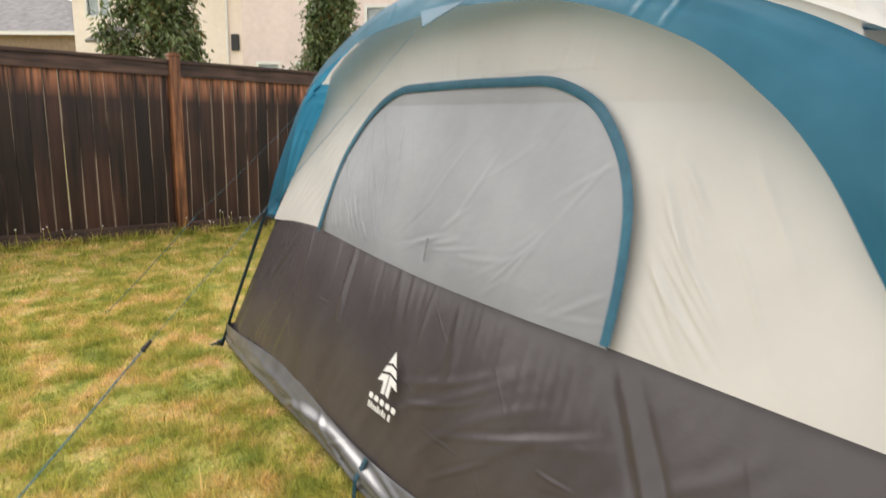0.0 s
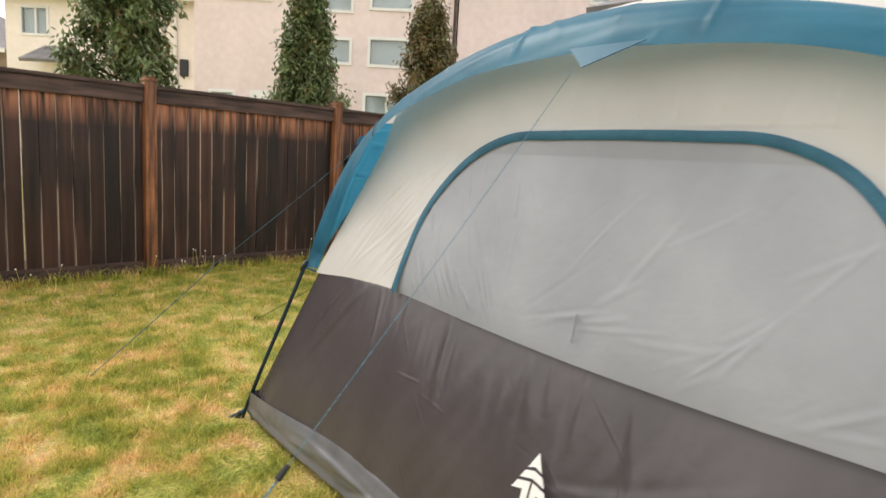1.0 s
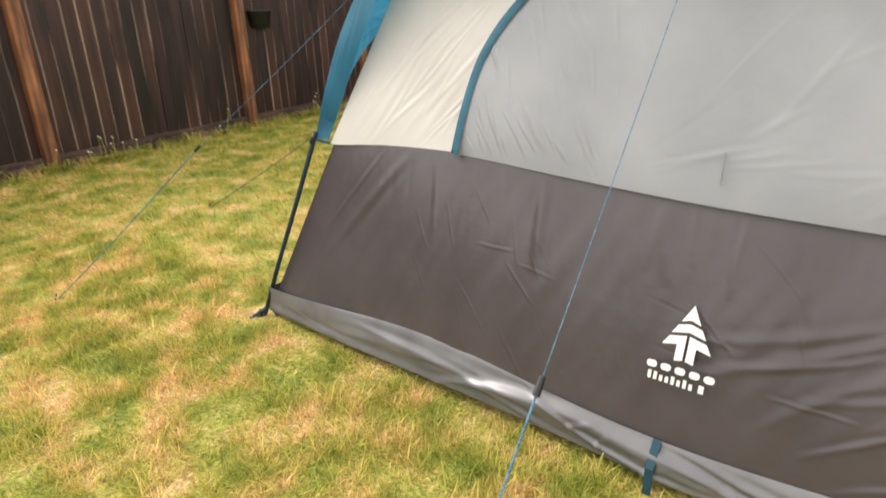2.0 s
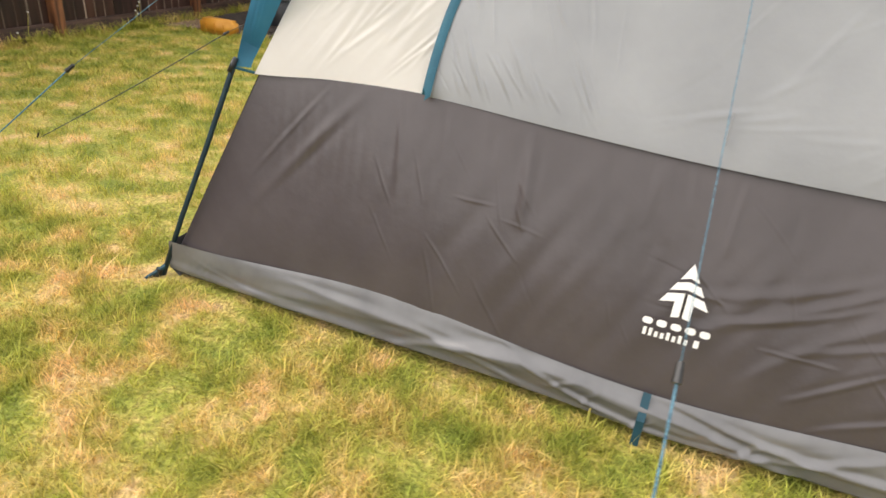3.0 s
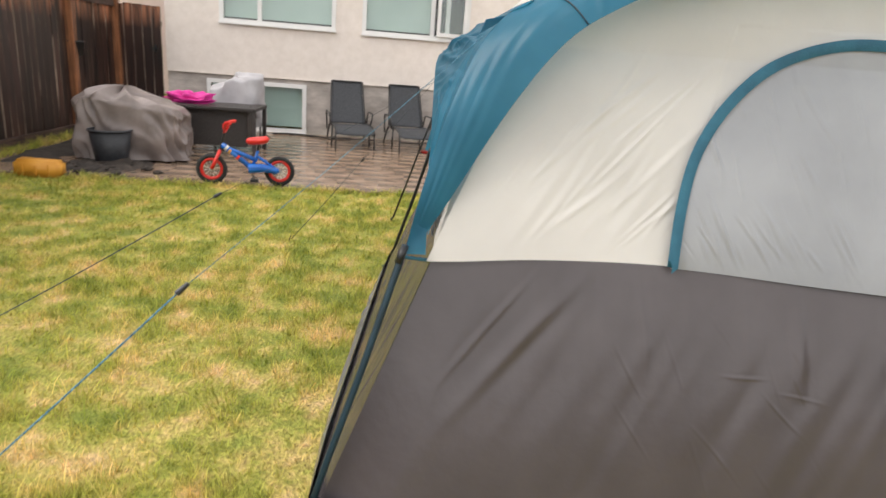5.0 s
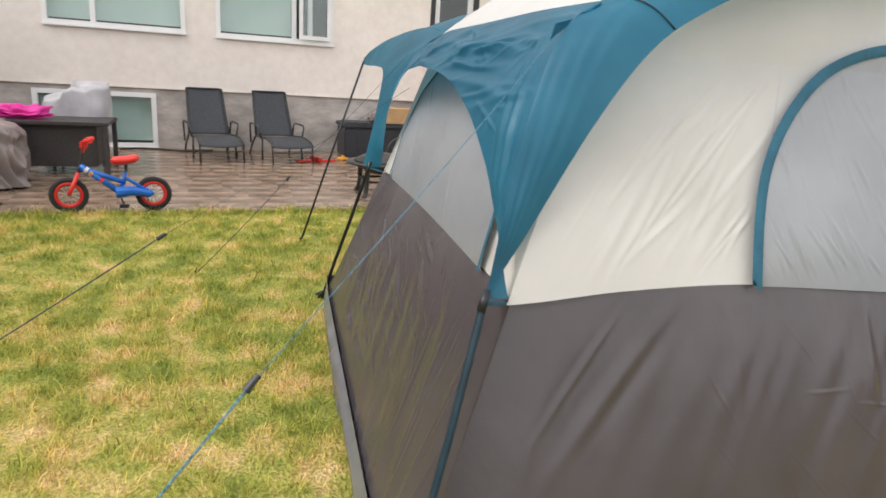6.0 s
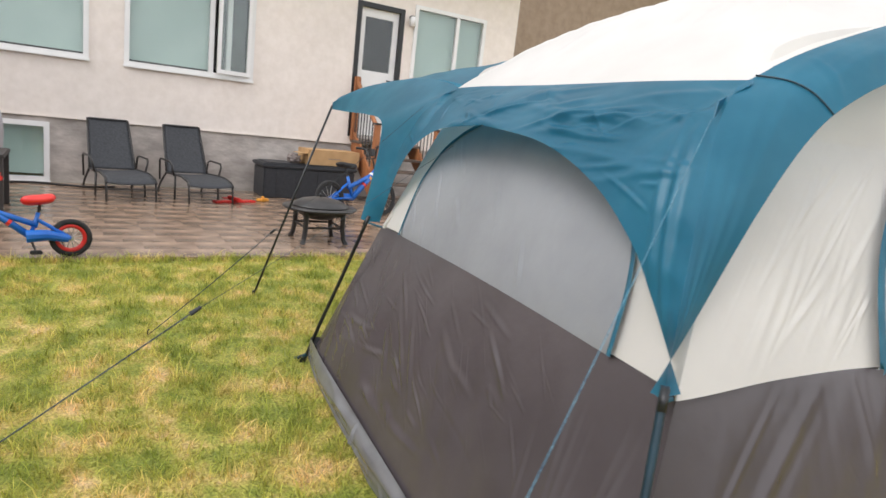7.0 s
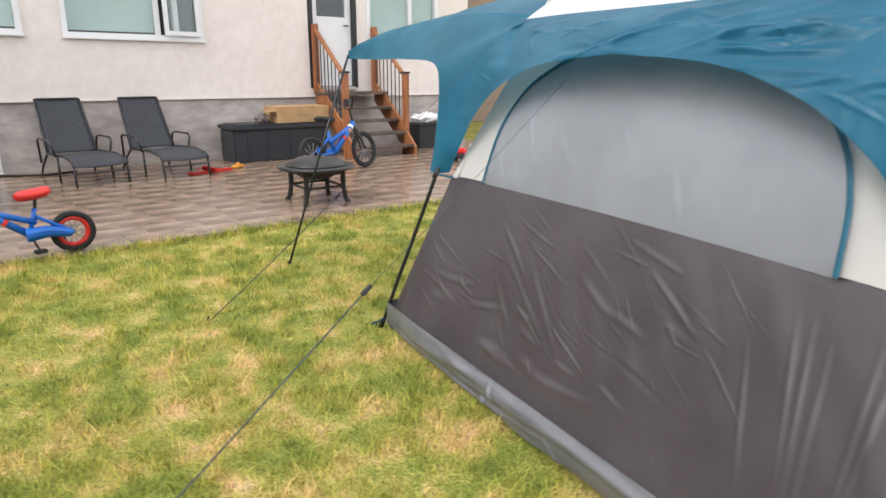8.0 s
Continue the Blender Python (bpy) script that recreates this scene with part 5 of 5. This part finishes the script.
# ---- patio things ----
SLING = material("charcoal_sling_mesh", (0.030, 0.033, 0.038), (0.052, 0.056, 0.063), 40, 0.7, 0.2, 300)
STEEL = material("dark_bronze_steel", (0.020, 0.019, 0.019), (0.035, 0.033, 0.032), 9, 0.4, 0.05)
RESIN = material("black_deck_box_resin", (0.018, 0.020, 0.024), (0.032, 0.035, 0.041), 30, 0.5, 0.2, 80)
CARD = material("corrugated_cardboard", (0.42, 0.26, 0.12), (0.52, 0.33, 0.16), 6, 0.85, 0.1, 40)
CEDAR = material("orange_stained_wood", (0.24, 0.085, 0.030), (0.40, 0.16, 0.060), 4, 0.55, 0.25, 30, stretch=(6, 6, 0.8))
BLUE = material("blue_enamel", (0.010, 0.11, 0.46), (0.016, 0.15, 0.56), 5, 0.25, 0.0)
RED = material("red_plastic", (0.62, 0.020, 0.016), (0.72, 0.035, 0.024), 5, 0.35, 0.02)
RUBBER = material("black_rubber", (0.012, 0.012, 0.012), (0.028, 0.028, 0.028), 20, 0.8, 0.3, 120)
TARP = material("taupe_grill_cover", (0.20, 0.165, 0.152), (0.29, 0.243, 0.228), 4, 0.38, 0.15, 30, stain=0.25, stain_scale=3)
WICKER = material("dark_brown_wicker", (0.022, 0.019, 0.018), (0.055, 0.047, 0.043), 60, 0.40, 0.6, 140)
DRAPE = material("pale_grey_sheet", (0.46, 0.45, 0.47), (0.60, 0.59, 0.61), 5, 0.7, 0.1, 40, sheer=0.2)
MAGENTA = material("magenta_cloth", (0.60, 0.02, 0.25), (0.75, 0.05, 0.36), 12, 0.6, 0.2, 60)
AMBER = material("amber_yellow_plastic", (0.62, 0.27, 0.03), (0.74, 0.36, 0.05), 6, 0.5, 0.1, 40)
TREAD = material("worn_grey_brown_tread", (0.075, 0.055, 0.045), (0.19, 0.135, 0.10), 4, 0.5, 0.25, 30, stretch=(6, 0.8, 6), stain=0.3, stain_scale=3)
CHROME = material("galvanised_steel", (0.5, 0.5, 0.5), (0.6, 0.6, 0.6), 20, 0.3, 0.05, metal=1.0)


def lounger(y, label):
    """Chaise facing the lawn: sling seat and raised sling back in a bent steel frame."""
    c = thing("sun_lounger", label, "lounge chair", pose(10.6, y, 0, 0, 0, 9) @ pose(-10.6, 0, 0), group="loungers against the house")
    prof = [(9.42, 0.24), (9.50, 0.29), (9.75, 0.325), (10.10, 0.315), (10.42, 0.30)]
    back = [(10.42, 0.30), (10.52, 0.48), (10.66, 0.74), (10.76, 0.94)]
    for name, line in (("seat", prof), ("backrest", back)):
        def place(s, t):
            p = curve_through([(a, 0, b) for a, b in line], s)
            sag = 0.018 * math.sin(math.pi * t)
            return Vector((p.x + (sag if name == "backrest" else 0), (-0.272 + 0.544 * t) * (1 - (0.12 * s if name == "backrest" else 0)), p.z - (sag if name == "seat" else 0)))
        part(name, sheet(place, 16, 10, 0.006), SLING, c, "charcoal sling fabric", True)
    for e in (-0.285, 0.285):
        part("side_rail", pipe([(a, e, b) for a, b in prof], 0.014), STEEL, c, "", True)
        part("back_rail", pipe([(a, e * (1 - 0.12 * i / 3), b) for i, (a, b) in enumerate(back)], 0.012), STEEL, c, "", True)
        part("leg", pipe([(9.50, e, 0.29), (9.44, e, 0.20), (9.42, e, 0.0)], 0.014), STEEL, c, "", True)
        part("leg", pipe([(10.42, e, 0.30), (10.62, e * 1.05, 0.14), (10.72, e * 1.08, 0.0)], 0.014), STEEL, c, "", True)
        part("leg", pipe([(10.02, e, 0.31), (9.98, e * 1.04, 0.0)], 0.014), STEEL, c, "", True)
        part("armrest", pipe([(10.02, e * 1.06, 0.30), (10.02, e * 1.16, 0.44), (10.08, e * 1.2, 0.485), (10.48, e * 1.2, 0.485), (10.56, e * 1.18, 0.46), (10.60, e * 1.12, 0.18)], 0.013), STEEL, c, "", True)
    part("cross_bar", pipe([(9.46, -0.27, 0.16), (9.46, 0.27, 0.16)], 0.010), STEEL, c)
    part("cross_bar", pipe([(10.76, -0.238, 0.94), (10.76, 0.238, 0.94)], 0.012), STEEL, c)


lounger(3.79, "charcoal sling chaise lounge near the basement window")
lounger(2.85, "charcoal sling chaise lounge near the deck box")

db = thing("deck_box", "black resin deck storage box against the house", "storage box")
part("body", cube(10.32, 10.92, 0.30, 1.76, 0.0, 0.47, 0.02), RESIN, db)
part("lid", box(cube(10.29, 10.95, 0.27, 1.79, 0.47, 0.53, 0.015), 10.36, 10.88, 0.34, 1.72, 0.53, 0.545, 0.006), RESIN, db, "shallow moulded lid")
for y in (0.55, 0.90, 1.25, 1.55):
    part("rib", cube(10.31, 10.322, y - 0.02, y + 0.02, 0.04, 0.44, 0.004), RESIN, db)
cb = thing("cardboard_box", "brown cardboard box lying on the deck box", "box", pose(10.6, 0.66, 0.546, 0, 0, 4))
part("body", cube(-0.22, 0.22, -0.44, 0.44, 0.0, 0.24, 0.006), CARD, cb)
part("flap", cube(-0.22, 0.0, 0.44, 0.60, 0.17, 0.178, 0.0), CARD, cb, "open cardboard flap")
part("tape", cube(-0.222, -0.2205, -0.12, 0.10, 0.10, 0.115), SIDING, cb)


def stairs():
    """Wooden stair with landing, newels and black balusters."""
    st = thing("wooden_steps", "orange-stained wooden steps with black balusters at the door", "stairs")
    y0, y1 = -1.02, 0.16
    part("landing", cube(10.62, 11.0, y0, y1, 0.93, 0.975, 0.006), TREAD, st, "worn grey-brown landing")
    for i in range(4):
        z, x = 0.93 - 0.19 * (i + 1), 10.62 - 0.215 * (i + 1)
        part("tread", cube(x, x + 0.26, y0 + 0.04, y1 - 0.04, z - 0.04, z, 0.005), TREAD, st, "worn grey-brown tread")
    for y in (y0 + 0.02, y1 - 0.06):
        bm = bmesh.new()
        vs = [bm.verts.new(p) for p in ((9.74, y, 0.0), (9.95, y, 0.0), (10.98, y, 0.80), (10.98, y, 0.93), (10.62, y, 0.93), (9.74, y, 0.14))]
        f = bm.faces.new(vs)
        bm.normal_update()
        bmesh.ops.solidify(bm, geom=[f], thickness=0.04)
        part("stringer", bm, CEDAR, st)
    for y in (y0, y1 - 0.09):
        lo = part("newel", cube(9.98, 10.07, y, y + 0.09, 0.0, 1.27, 0.008), CEDAR, st)
        part("newel_cap", cube(9.965, 10.085, y - 0.015, y + 0.105, 1.27, 1.30, 0.006), STEEL, lo, "dark post cap")
        part("newel", cube(10.93, 11.02, y, y + 0.09, 0.95, 2.02, 0.008), CEDAR, st)
        part("handrail", pipe([(10.98, y + 0.045, 1.95), (10.03, y + 0.045, 1.22)], 0.035, 6), CEDAR, st)
        part("bottom_rail", pipe([(10.98, y + 0.045, 1.12), (10.03, y + 0.045, 0.45)], 0.025, 6), CEDAR, st)
        for k in range(8):
            w = (k + 0.5) / 8
            x = 10.98 - 0.95 * w
            part("baluster", pipe([(x, y + 0.045, 1.12 - 0.67 * w), (x, y + 0.045, 1.95 - 0.73 * w)], 0.009, 6), BLACK, st, "black metal baluster")


stairs()

sb = thing("storage_bin", "dark plastic storage bin on the patio beyond the steps", "bin", pose(10.6, -1.78, 0, 0, 0, 3))
bm = cube(-0.24, 0.24, -0.34, 0.34, 0.0, 0.40, 0.015)
for v in bm.verts:
    v.co.x *= 0.92 + 0.2 * v.co.z
    v.co.y *= 0.92 + 0.2 * v.co.z
part("body", bm, RESIN, sb)
part("lid", cube(-0.26, 0.26, -0.36, 0.36, 0.40, 0.43, 0.01), RESIN, sb, "flat dark lid")
tc = thing("toy_cart", "small dark toy cart with red and magenta top on the patio", "toy", pose(8.72, -1.08, 0.005, 0, 0, 30))
part("tray", cube(-0.15, 0.15, -0.09, 0.09, 0.05, 0.12, 0.02), RESIN, tc)
part("cover", cube(-0.11, 0.09, -0.075, 0.075, 0.12, 0.20, 0.03), RED, tc, "rounded red top")
part("cushion", cube(0.09, 0.145, -0.07, 0.07, 0.12, 0.165, 0.015), MAGENTA, tc, "magenta pad")
part("push_bar", pipe([(-0.14, -0.06, 0.11), (-0.19, -0.06, 0.27), (-0.19, 0.06, 0.27), (-0.14, 0.06, 0.11)], 0.008, 8), WHITE, tc, "white push bar", True)
for dx in (-0.10, 0.10):
    for dy in (-0.095, 0.095):
        part("wheel", pipe([(dx, dy - 0.012, 0.045), (dx, dy + 0.012, 0.045)], 0.045, 14), RUBBER, tc)


fp = thing("fire_pit_table", "low black round fire pit with domed lid on four legs", "fire pit", pose(7.22, 1.98, 0, 0, 0, 20))
part("rim", lathe([(0.25, 0.335), (0.38, 0.345), (0.395, 0.36), (0.385, 0.375), (0.25, 0.375)], 24), STEEL, fp, "wide round black rim", True)
part("bowl", lathe([(0.02, 0.235), (0.14, 0.245), (0.235, 0.30), (0.25, 0.345), (0.22, 0.345)], 24), STEEL, fp, "", True)
lid = part("lid", lathe([(0.31, 0.377), (0.305, 0.392), (0.20, 0.445), (0.08, 0.468), (0.01, 0.472)], 28), STEEL, fp, "domed mesh lid", True)
part("knob", lathe([(0.008, 0.470), (0.012, 0.485), (0.020, 0.492), (0.018, 0.506), (0.004, 0.51)], 12), STEEL, lid, "", True)
corners = [(0.29 * math.cos(k * math.pi / 2 + 0.4), 0.29 * math.sin(k * math.pi / 2 + 0.4)) for k in range(4)]
for k, (a, b) in enumerate(corners):
    part("leg", pipe([(a * 0.96, b * 0.96, 0.345), (a * 0.98, b * 0.98, 0.16), (a * 1.05, b * 1.05, 0.05), (a * 1.16, b * 1.16, 0.0)], [0.030, 0.026, 0.026, 0.030], 6), STEEL, fp)
    c, d = corners[(k + 1) % 4]
    part("rung", pipe([(a * 0.98, b * 0.98, 0.17), (c * 0.98, d * 0.98, 0.17)], 0.013, 6), STEEL, fp)
    part("apron", pipe([(a * 0.96, b * 0.96, 0.31), (c * 0.96, d * 0.96, 0.31)], 0.020, 6), STEEL, fp)


def bicycle(m, r, base, label, guard, rims, seat_mat, fork_mat):
    """Small child's bicycle standing along +y, rear hub at the origin's upright."""
    b = thing("childs_bicycle", label, "bicycle", m, group="children's bicycles")
    k = base / 0.66
    for y in (0.0, base):
        def ring(rad, w, x=0):
            return [(x, y + rad * math.cos(j * math.tau / 28), r + rad * math.sin(j * math.tau / 28)) for j in range(28)]
        wh = part("wheel", pipe(ring(r - 0.052, 0), 0.019, 8, True), rims, b, "coloured rim", True)
        part("tyre", pipe(ring(r - 0.024, 0), 0.024, 10, True), RUBBER, wh, "black knobbly tyre", True)
        part("hub", pipe([(-0.04, y, r), (0.04, y, r)], 0.018, 10), CHROME, wh)
        bm = bmesh.new()
        for j in range(12):
            a = j * math.tau / 12 + 0.3
            tube(bm, [(0, y, r), (0, y + (r - 0.05) * math.cos(a), r + (r - 0.05) * math.sin(a))], 0.003, 6)
        part("spokes", bm, CHROME, wh)
    head, seat = (0, base - 0.10 * k, r + 0.25 * k), (0, 0.21 * k, r + 0.21 * k)
    crank = (0, 0.27 * k, r + 0.015)
    part("down_tube", pipe([head, crank], 0.026 * k, 8), BLUE, b, "", True)
    for f, mat in ((0.12, WHITE), (0.24, AMBER), (0.50, RED)):
        c = Vector(head).lerp(Vector(crank), f)
        part("decal", pipe([c, Vector(head).lerp(Vector(crank), f + 0.07)], 0.0275 * k, 8), mat, b, "bright stick-on decal")
    part("top_tube", pipe([(head[0], head[1], head[2] - 0.02 * k), (0, 0.22 * k, r + 0.10 * k)], 0.022 * k, 8), BLUE, b, "", True)
    part("seat_tube", pipe([crank, (0, 0.215 * k, r + 0.20 * k)], 0.015 * k, 8), BLUE, b, "", True)
    for e in (-0.035, 0.035):
        part("chain_stay", pipe([crank, (e, 0.0, r)], 0.016, 6), BLUE, b)
        part("seat_stay", pipe([(0, 0.218 * k, r + 0.14 * k), (e, 0.0, r)], 0.014, 6), BLUE, b)
        part("fork_blade", pipe([(e * 0.6, base - 0.085 * k, r + 0.19 * k), (e, base - 0.03, r + 0.06), (e, base, r)], 0.018, 6), fork_mat, b, "", True)
    part("steerer", pipe([(0, base - 0.085 * k, r + 0.18 * k), (0, base - 0.13 * k, r + 0.37 * k)], 0.014, 8), STEEL, b)
    bars = part("handlebar", pipe([(-0.21, base - 0.20 * k, r + 0.47 * k), (-0.12, base - 0.15 * k, r + 0.46 * k), (-0.05, base - 0.13 * k, r + 0.37 * k), (0.05, base - 0.13 * k, r + 0.37 * k), (0.12, base - 0.15 * k, r + 0.46 * k), (0.21, base - 0.20 * k, r + 0.47 * k)], 0.012, 8), fork_mat, b, "", True)
    for e in (-1, 1):
        part("grip", pipe([(e * 0.13, base - 0.155 * k, r + 0.462 * k), (e * 0.22, base - 0.205 * k, r + 0.47 * k)], 0.018, 8), seat_mat, bars)
    part("pad", cube(-0.035, 0.035, base - 0.17 * k, base - 0.11 * k, r + 0.39 * k, r + 0.46 * k, 0.012), fork_mat, bars)
    part("seat_post", pipe([(0, 0.215 * k, r + 0.19 * k), (0, 0.20 * k, r + 0.28 * k)], 0.012, 8), STEEL, b)
    def saddle(s, t):
        w = (0.038 + 0.066 * (1 - s) ** 1.5)
        tip = max(0.2, (1 - abs(2 * s - 1) ** 5) ** 0.5)
        a = t * math.tau
        return Vector((w * tip * math.cos(a), (0.10 + 0.23 * s) * k, r + 0.29 * k + 0.040 * tip * math.sin(a) + 0.030 * (1 - s) ** 2))
    bm = sheet(saddle, 12, 16)
    bmesh.ops.remove_doubles(bm, verts=bm.verts[:], dist=0.0005)
    bmesh.ops.holes_fill(bm, edges=[e for e in bm.edges if e.is_boundary], sides=40)
    part("saddle", bm, seat_mat, b, "", True)
    part("chain_guard", pipe([(-0.045, 0.02, r), (-0.05, 0.16 * k, r + 0.03), (-0.045, 0.30 * k, r + 0.02)], [0.03, 0.042, 0.05], 10), guard, b)
    part("crank_arm", pipe([(-0.06, 0.27 * k, r), (-0.07, 0.24 * k, r - 0.09)], 0.009, 6), STEEL, b)
    part("pedal", cube(-0.14, -0.07, 0.20 * k, 0.28 * k, r - 0.105, r - 0.08, 0.006), RUBBER, b)
    part("kickstand", pipe([(0.05, 0.06, r - 0.02), (0.10, 0.02, 0.0)], 0.007, 6), STEEL, b)
    return b


bicycle(pose(6.53, 4.27, 0.0, 0, 3, 6), 0.152, 0.66, "blue child's bicycle with red saddle, fork and rims", BLUE, RED, RED, RED)
bicycle(pose(8.68, 1.30, 0.0, 0, -8, 200), 0.25, 1.0, "blue child's bicycle with black wheels beside the deck box", BLUE, RUBBER, RUBBER, STEEL)


def grill():
    g = thing("covered_grill", "taupe fabric cover over a barbecue grill on the patio", "barbecue", pose(7.75, 6.10, 0, 0, 0, 8))
    def place(s, t):
        a = s * math.tau
        hx, hy = 0.36, 0.53
        e = 0.42
        x = hx * math.copysign(abs(math.cos(a)) ** e, math.cos(a))
        y = hy * math.copysign(abs(math.sin(a)) ** e, math.sin(a))
        if t < 0.72:
            w = t / 0.72
            lift = 0.03 + w * (0.66 - 0.16 * max(0, -y / hy) ** 1.0)
            flare = 1 + 0.06 * (1 - w) + 0.05 * math.sin(a * 9) * (1 - w) * 0.8 + 0.10 * noise.noise(Vector((a * 2, w * 3, 2))) + 0.085 * (1 - abs(noise.noise(Vector((a * 3.2 + w * 2, w * 2.2, 6)))) * 3)
            return Vector((x * flare, y * flare, lift))
        w = (t - 0.72) / 0.28
        k = math.cos(w * math.pi / 2)
        top = 0.69 - 0.16 * max(0, -y / hy) + 0.09 * math.sin(w * math.pi / 2)
        return Vector((x * k, y * k * (1 if y < 0 else 0.9) + 0.10 * (1 - k), top + 0.05 * (1 - 3 * abs(noise.noise(Vector((x * 3, y * 3, 1)))))))
    part("cover", sheet(place, 160, 48), TARP, g, "sagging creased taupe cover", True)
    for dx in (-0.25, 0.25):
        for dy in (-0.45, 0.45):
            part("caster", pipe([(dx - 0.015, dy, 0.03), (dx + 0.015, dy, 0.03)], 0.03, 12), RUBBER, g)


grill()
pot = thing("plant_pot", "empty dark green-black plastic plant pot before the grill", "pot", pose(7.28, 6.20, 0))
part("body", lathe([(0.15, 0.0), (0.16, 0.01), (0.215, 0.36), (0.20, 0.36), (0.145, 0.04)], 24), RESIN, pot, "", True)
part("rim", pipe([(0.215 * math.cos(k * math.tau / 24), 0.215 * math.sin(k * math.tau / 24), 0.365) for k in range(24)], 0.014, 6, True), RESIN, pot, "", True)


def low_table():
    t = thing("patio_table", "dark wicker patio table with a grey top", "table", pose(8.72, 5.34, 0))
    part("tabletop", cube(-0.42, 0.42, -0.52, 0.52, 0.56, 0.60, 0.012), WICKER, t, "dark grey tabletop")
    part("body", cube(-0.30, 0.30, -0.38, 0.38, 0.10, 0.56, 0.01), WICKER, t, "woven skirt")
    for dx in (-0.38, 0.38):
        for dy in (-0.48, 0.48):
            part("leg", cube(dx - 0.025, dx + 0.025, dy - 0.025, dy + 0.025, 0.0, 0.56, 0.004), WICKER, t)


low_table()


def draped_chair():
    c = thing("draped_chair", "patio chair under a pale grey sheet by the table", "chair", pose(9.35, 5.27, 0, 0, 0, 0))
    for dx in (-0.24, 0.24):
        for dy in (-0.27, 0.27):
            part("leg", pipe([(dx, dy, 0), (dx * 0.95, dy * 0.97, 0.62)], 0.015, 8), STEEL, c)
    def place(s, t):
        a = s * math.tau
        e = 0.5
        x = 0.30 * math.copysign(abs(math.cos(a)) ** e, math.cos(a))
        y = 0.34 * math.copysign(abs(math.sin(a)) ** e, math.sin(a))
        w = min(1, t / 0.7)
        k = (1 + 0.10 * (1 - w) + 0.07 * math.sin(a * 7 + 1) * (1 - w)) if t < 0.7 else math.cos((t - 0.7) / 0.3 * math.pi / 2)
        crown = 1.04 - 0.10 * max(0, y) / 0.34 - 0.07 * max(0, -x) / 0.30
        z = 0.30 + w * (crown - 0.38) + (0.04 * math.sin((t - 0.7) / 0.3 * math.pi / 2) if t > 0.7 else 0)
        lump = 0.10 * noise.noise(Vector((x * 4.5, y * 4.5, t * 2.5 + 4)))
        return Vector((x * k * (1 + lump), y * k * (1 + 1.6 * lump), z + 0.045 * noise.noise(Vector((x * 6, y * 6, t * 3))) - 0.06 * (y > 0.1) * w))
    part("sheet", sheet(place, 80, 28), DRAPE, c, "pale grey draped sheet", True)


draped_chair()


def crumple(name, label, cat, m, sx, sy, sz, mat, seed, rough=0.35):
    bm = bmesh.new()
    bmesh.ops.create_icosphere(bm, subdivisions=4, radius=1.0)
    for v in bm.verts:
        d = 1 + rough * noise.noise(v.co * 2.2 + Vector((seed, 0, 0))) + 0.4 * rough * noise.noise(v.co * 5 + Vector((seed, 3, 0)))
        v.co = Vector((v.co.x * sx * d, v.co.y * sy * d, max(0.0, (v.co.z + 0.75) * sz * d * 0.57)))
    return single(name, bm, mat, label, cat, m, smooth=True)


crumple("pink_cloth", "crumpled magenta cloth lying on the patio table", "cloth", pose(8.62, 5.70, 0.60), 0.12, 0.27, 0.13, MAGENTA, 3, 0.75)
crumple("paper_bag", "crumpled grey plastic bag by the cardboard box", "bag", pose(10.55, 1.25, 0.546), 0.12, 0.10, 0.14, TARP, 8)


crumple("plastic_bag", "crumpled white plastic bag lying on the storage bin", "bag", pose(10.55, -1.74, 0.43), 0.16, 0.26, 0.16, WHITE, 11, 0.5)

ytoy = thing("yellow_toy", "amber-yellow plastic toy on the soil by the lawn", "toy", pose(6.36, 6.50, 0.0, 0, 0, 5))
bm = cube(-0.11, 0.11, -0.20, 0.20, 0.0, 0.165, 0.03)
for v in bm.verts:
    v.co.x *= 1 - 0.5 * v.co.z
    v.co.z += 0.008 * math.sin(v.co.y * 9) * (v.co.z > 0.1)
part("body", bm, AMBER, ytoy, "", True)
for y in (-0.11, 0.0, 0.11):
    part("groove", cube(-0.112, -0.104, y - 0.006, y + 0.006, 0.03, 0.13, 0.002), AMBER, ytoy)
rt = thing("toy_glider", "flat red plastic toy lying on the patio", "toy", pose(9.75, 2.30, 0.005, 0, 0, 15))
part("wing", cube(-0.07, 0.07, -0.30, 0.30, 0.0, 0.025, 0.01), RED, rt)
part("body", cube(-0.16, 0.16, -0.035, 0.035, 0.02, 0.07, 0.015), RED, rt)
part("tail", cube(0.12, 0.18, -0.10, 0.10, 0.03, 0.045, 0.006), RED, rt)
ot = thing("orange_toy", "small orange plastic toy lying on the patio", "toy", pose(9.95, 1.86, 0.005, 0, 0, 40))
part("body", cube(-0.06, 0.06, -0.09, 0.09, 0.0, 0.04, 0.015), AMBER, ot)
part("knob", lathe([(0.02, 0.04), (0.025, 0.05), (0.02, 0.07), (0.005, 0.075)], 12), AMBER, ot)
ho = single("garden_hose", pipe([(10.7 + 0.12 * math.sin(k * 0.8), 5.0 - 0.16 * k, 0.02) for k in range(9)], 0.014, 8), RUBBER, "dark garden hose along the house base", "hose", smooth=True)
for k, (x, y, s) in enumerate(((6.62, 6.25, 0.05), (6.75, 6.05, 0.06), (6.58, 5.90, 0.045), (6.85, 6.42, 0.07), (6.95, 5.72, 0.05), (6.60, 6.70, 0.06), (6.78, 5.55, 0.04))):
    crumple("stone", "small dark wet stone on the soil bed edge", "stone", pose(x, y, 0.0, 0, 0, 40 * k), s, s * 1.3, s, SOIL, k + 20)
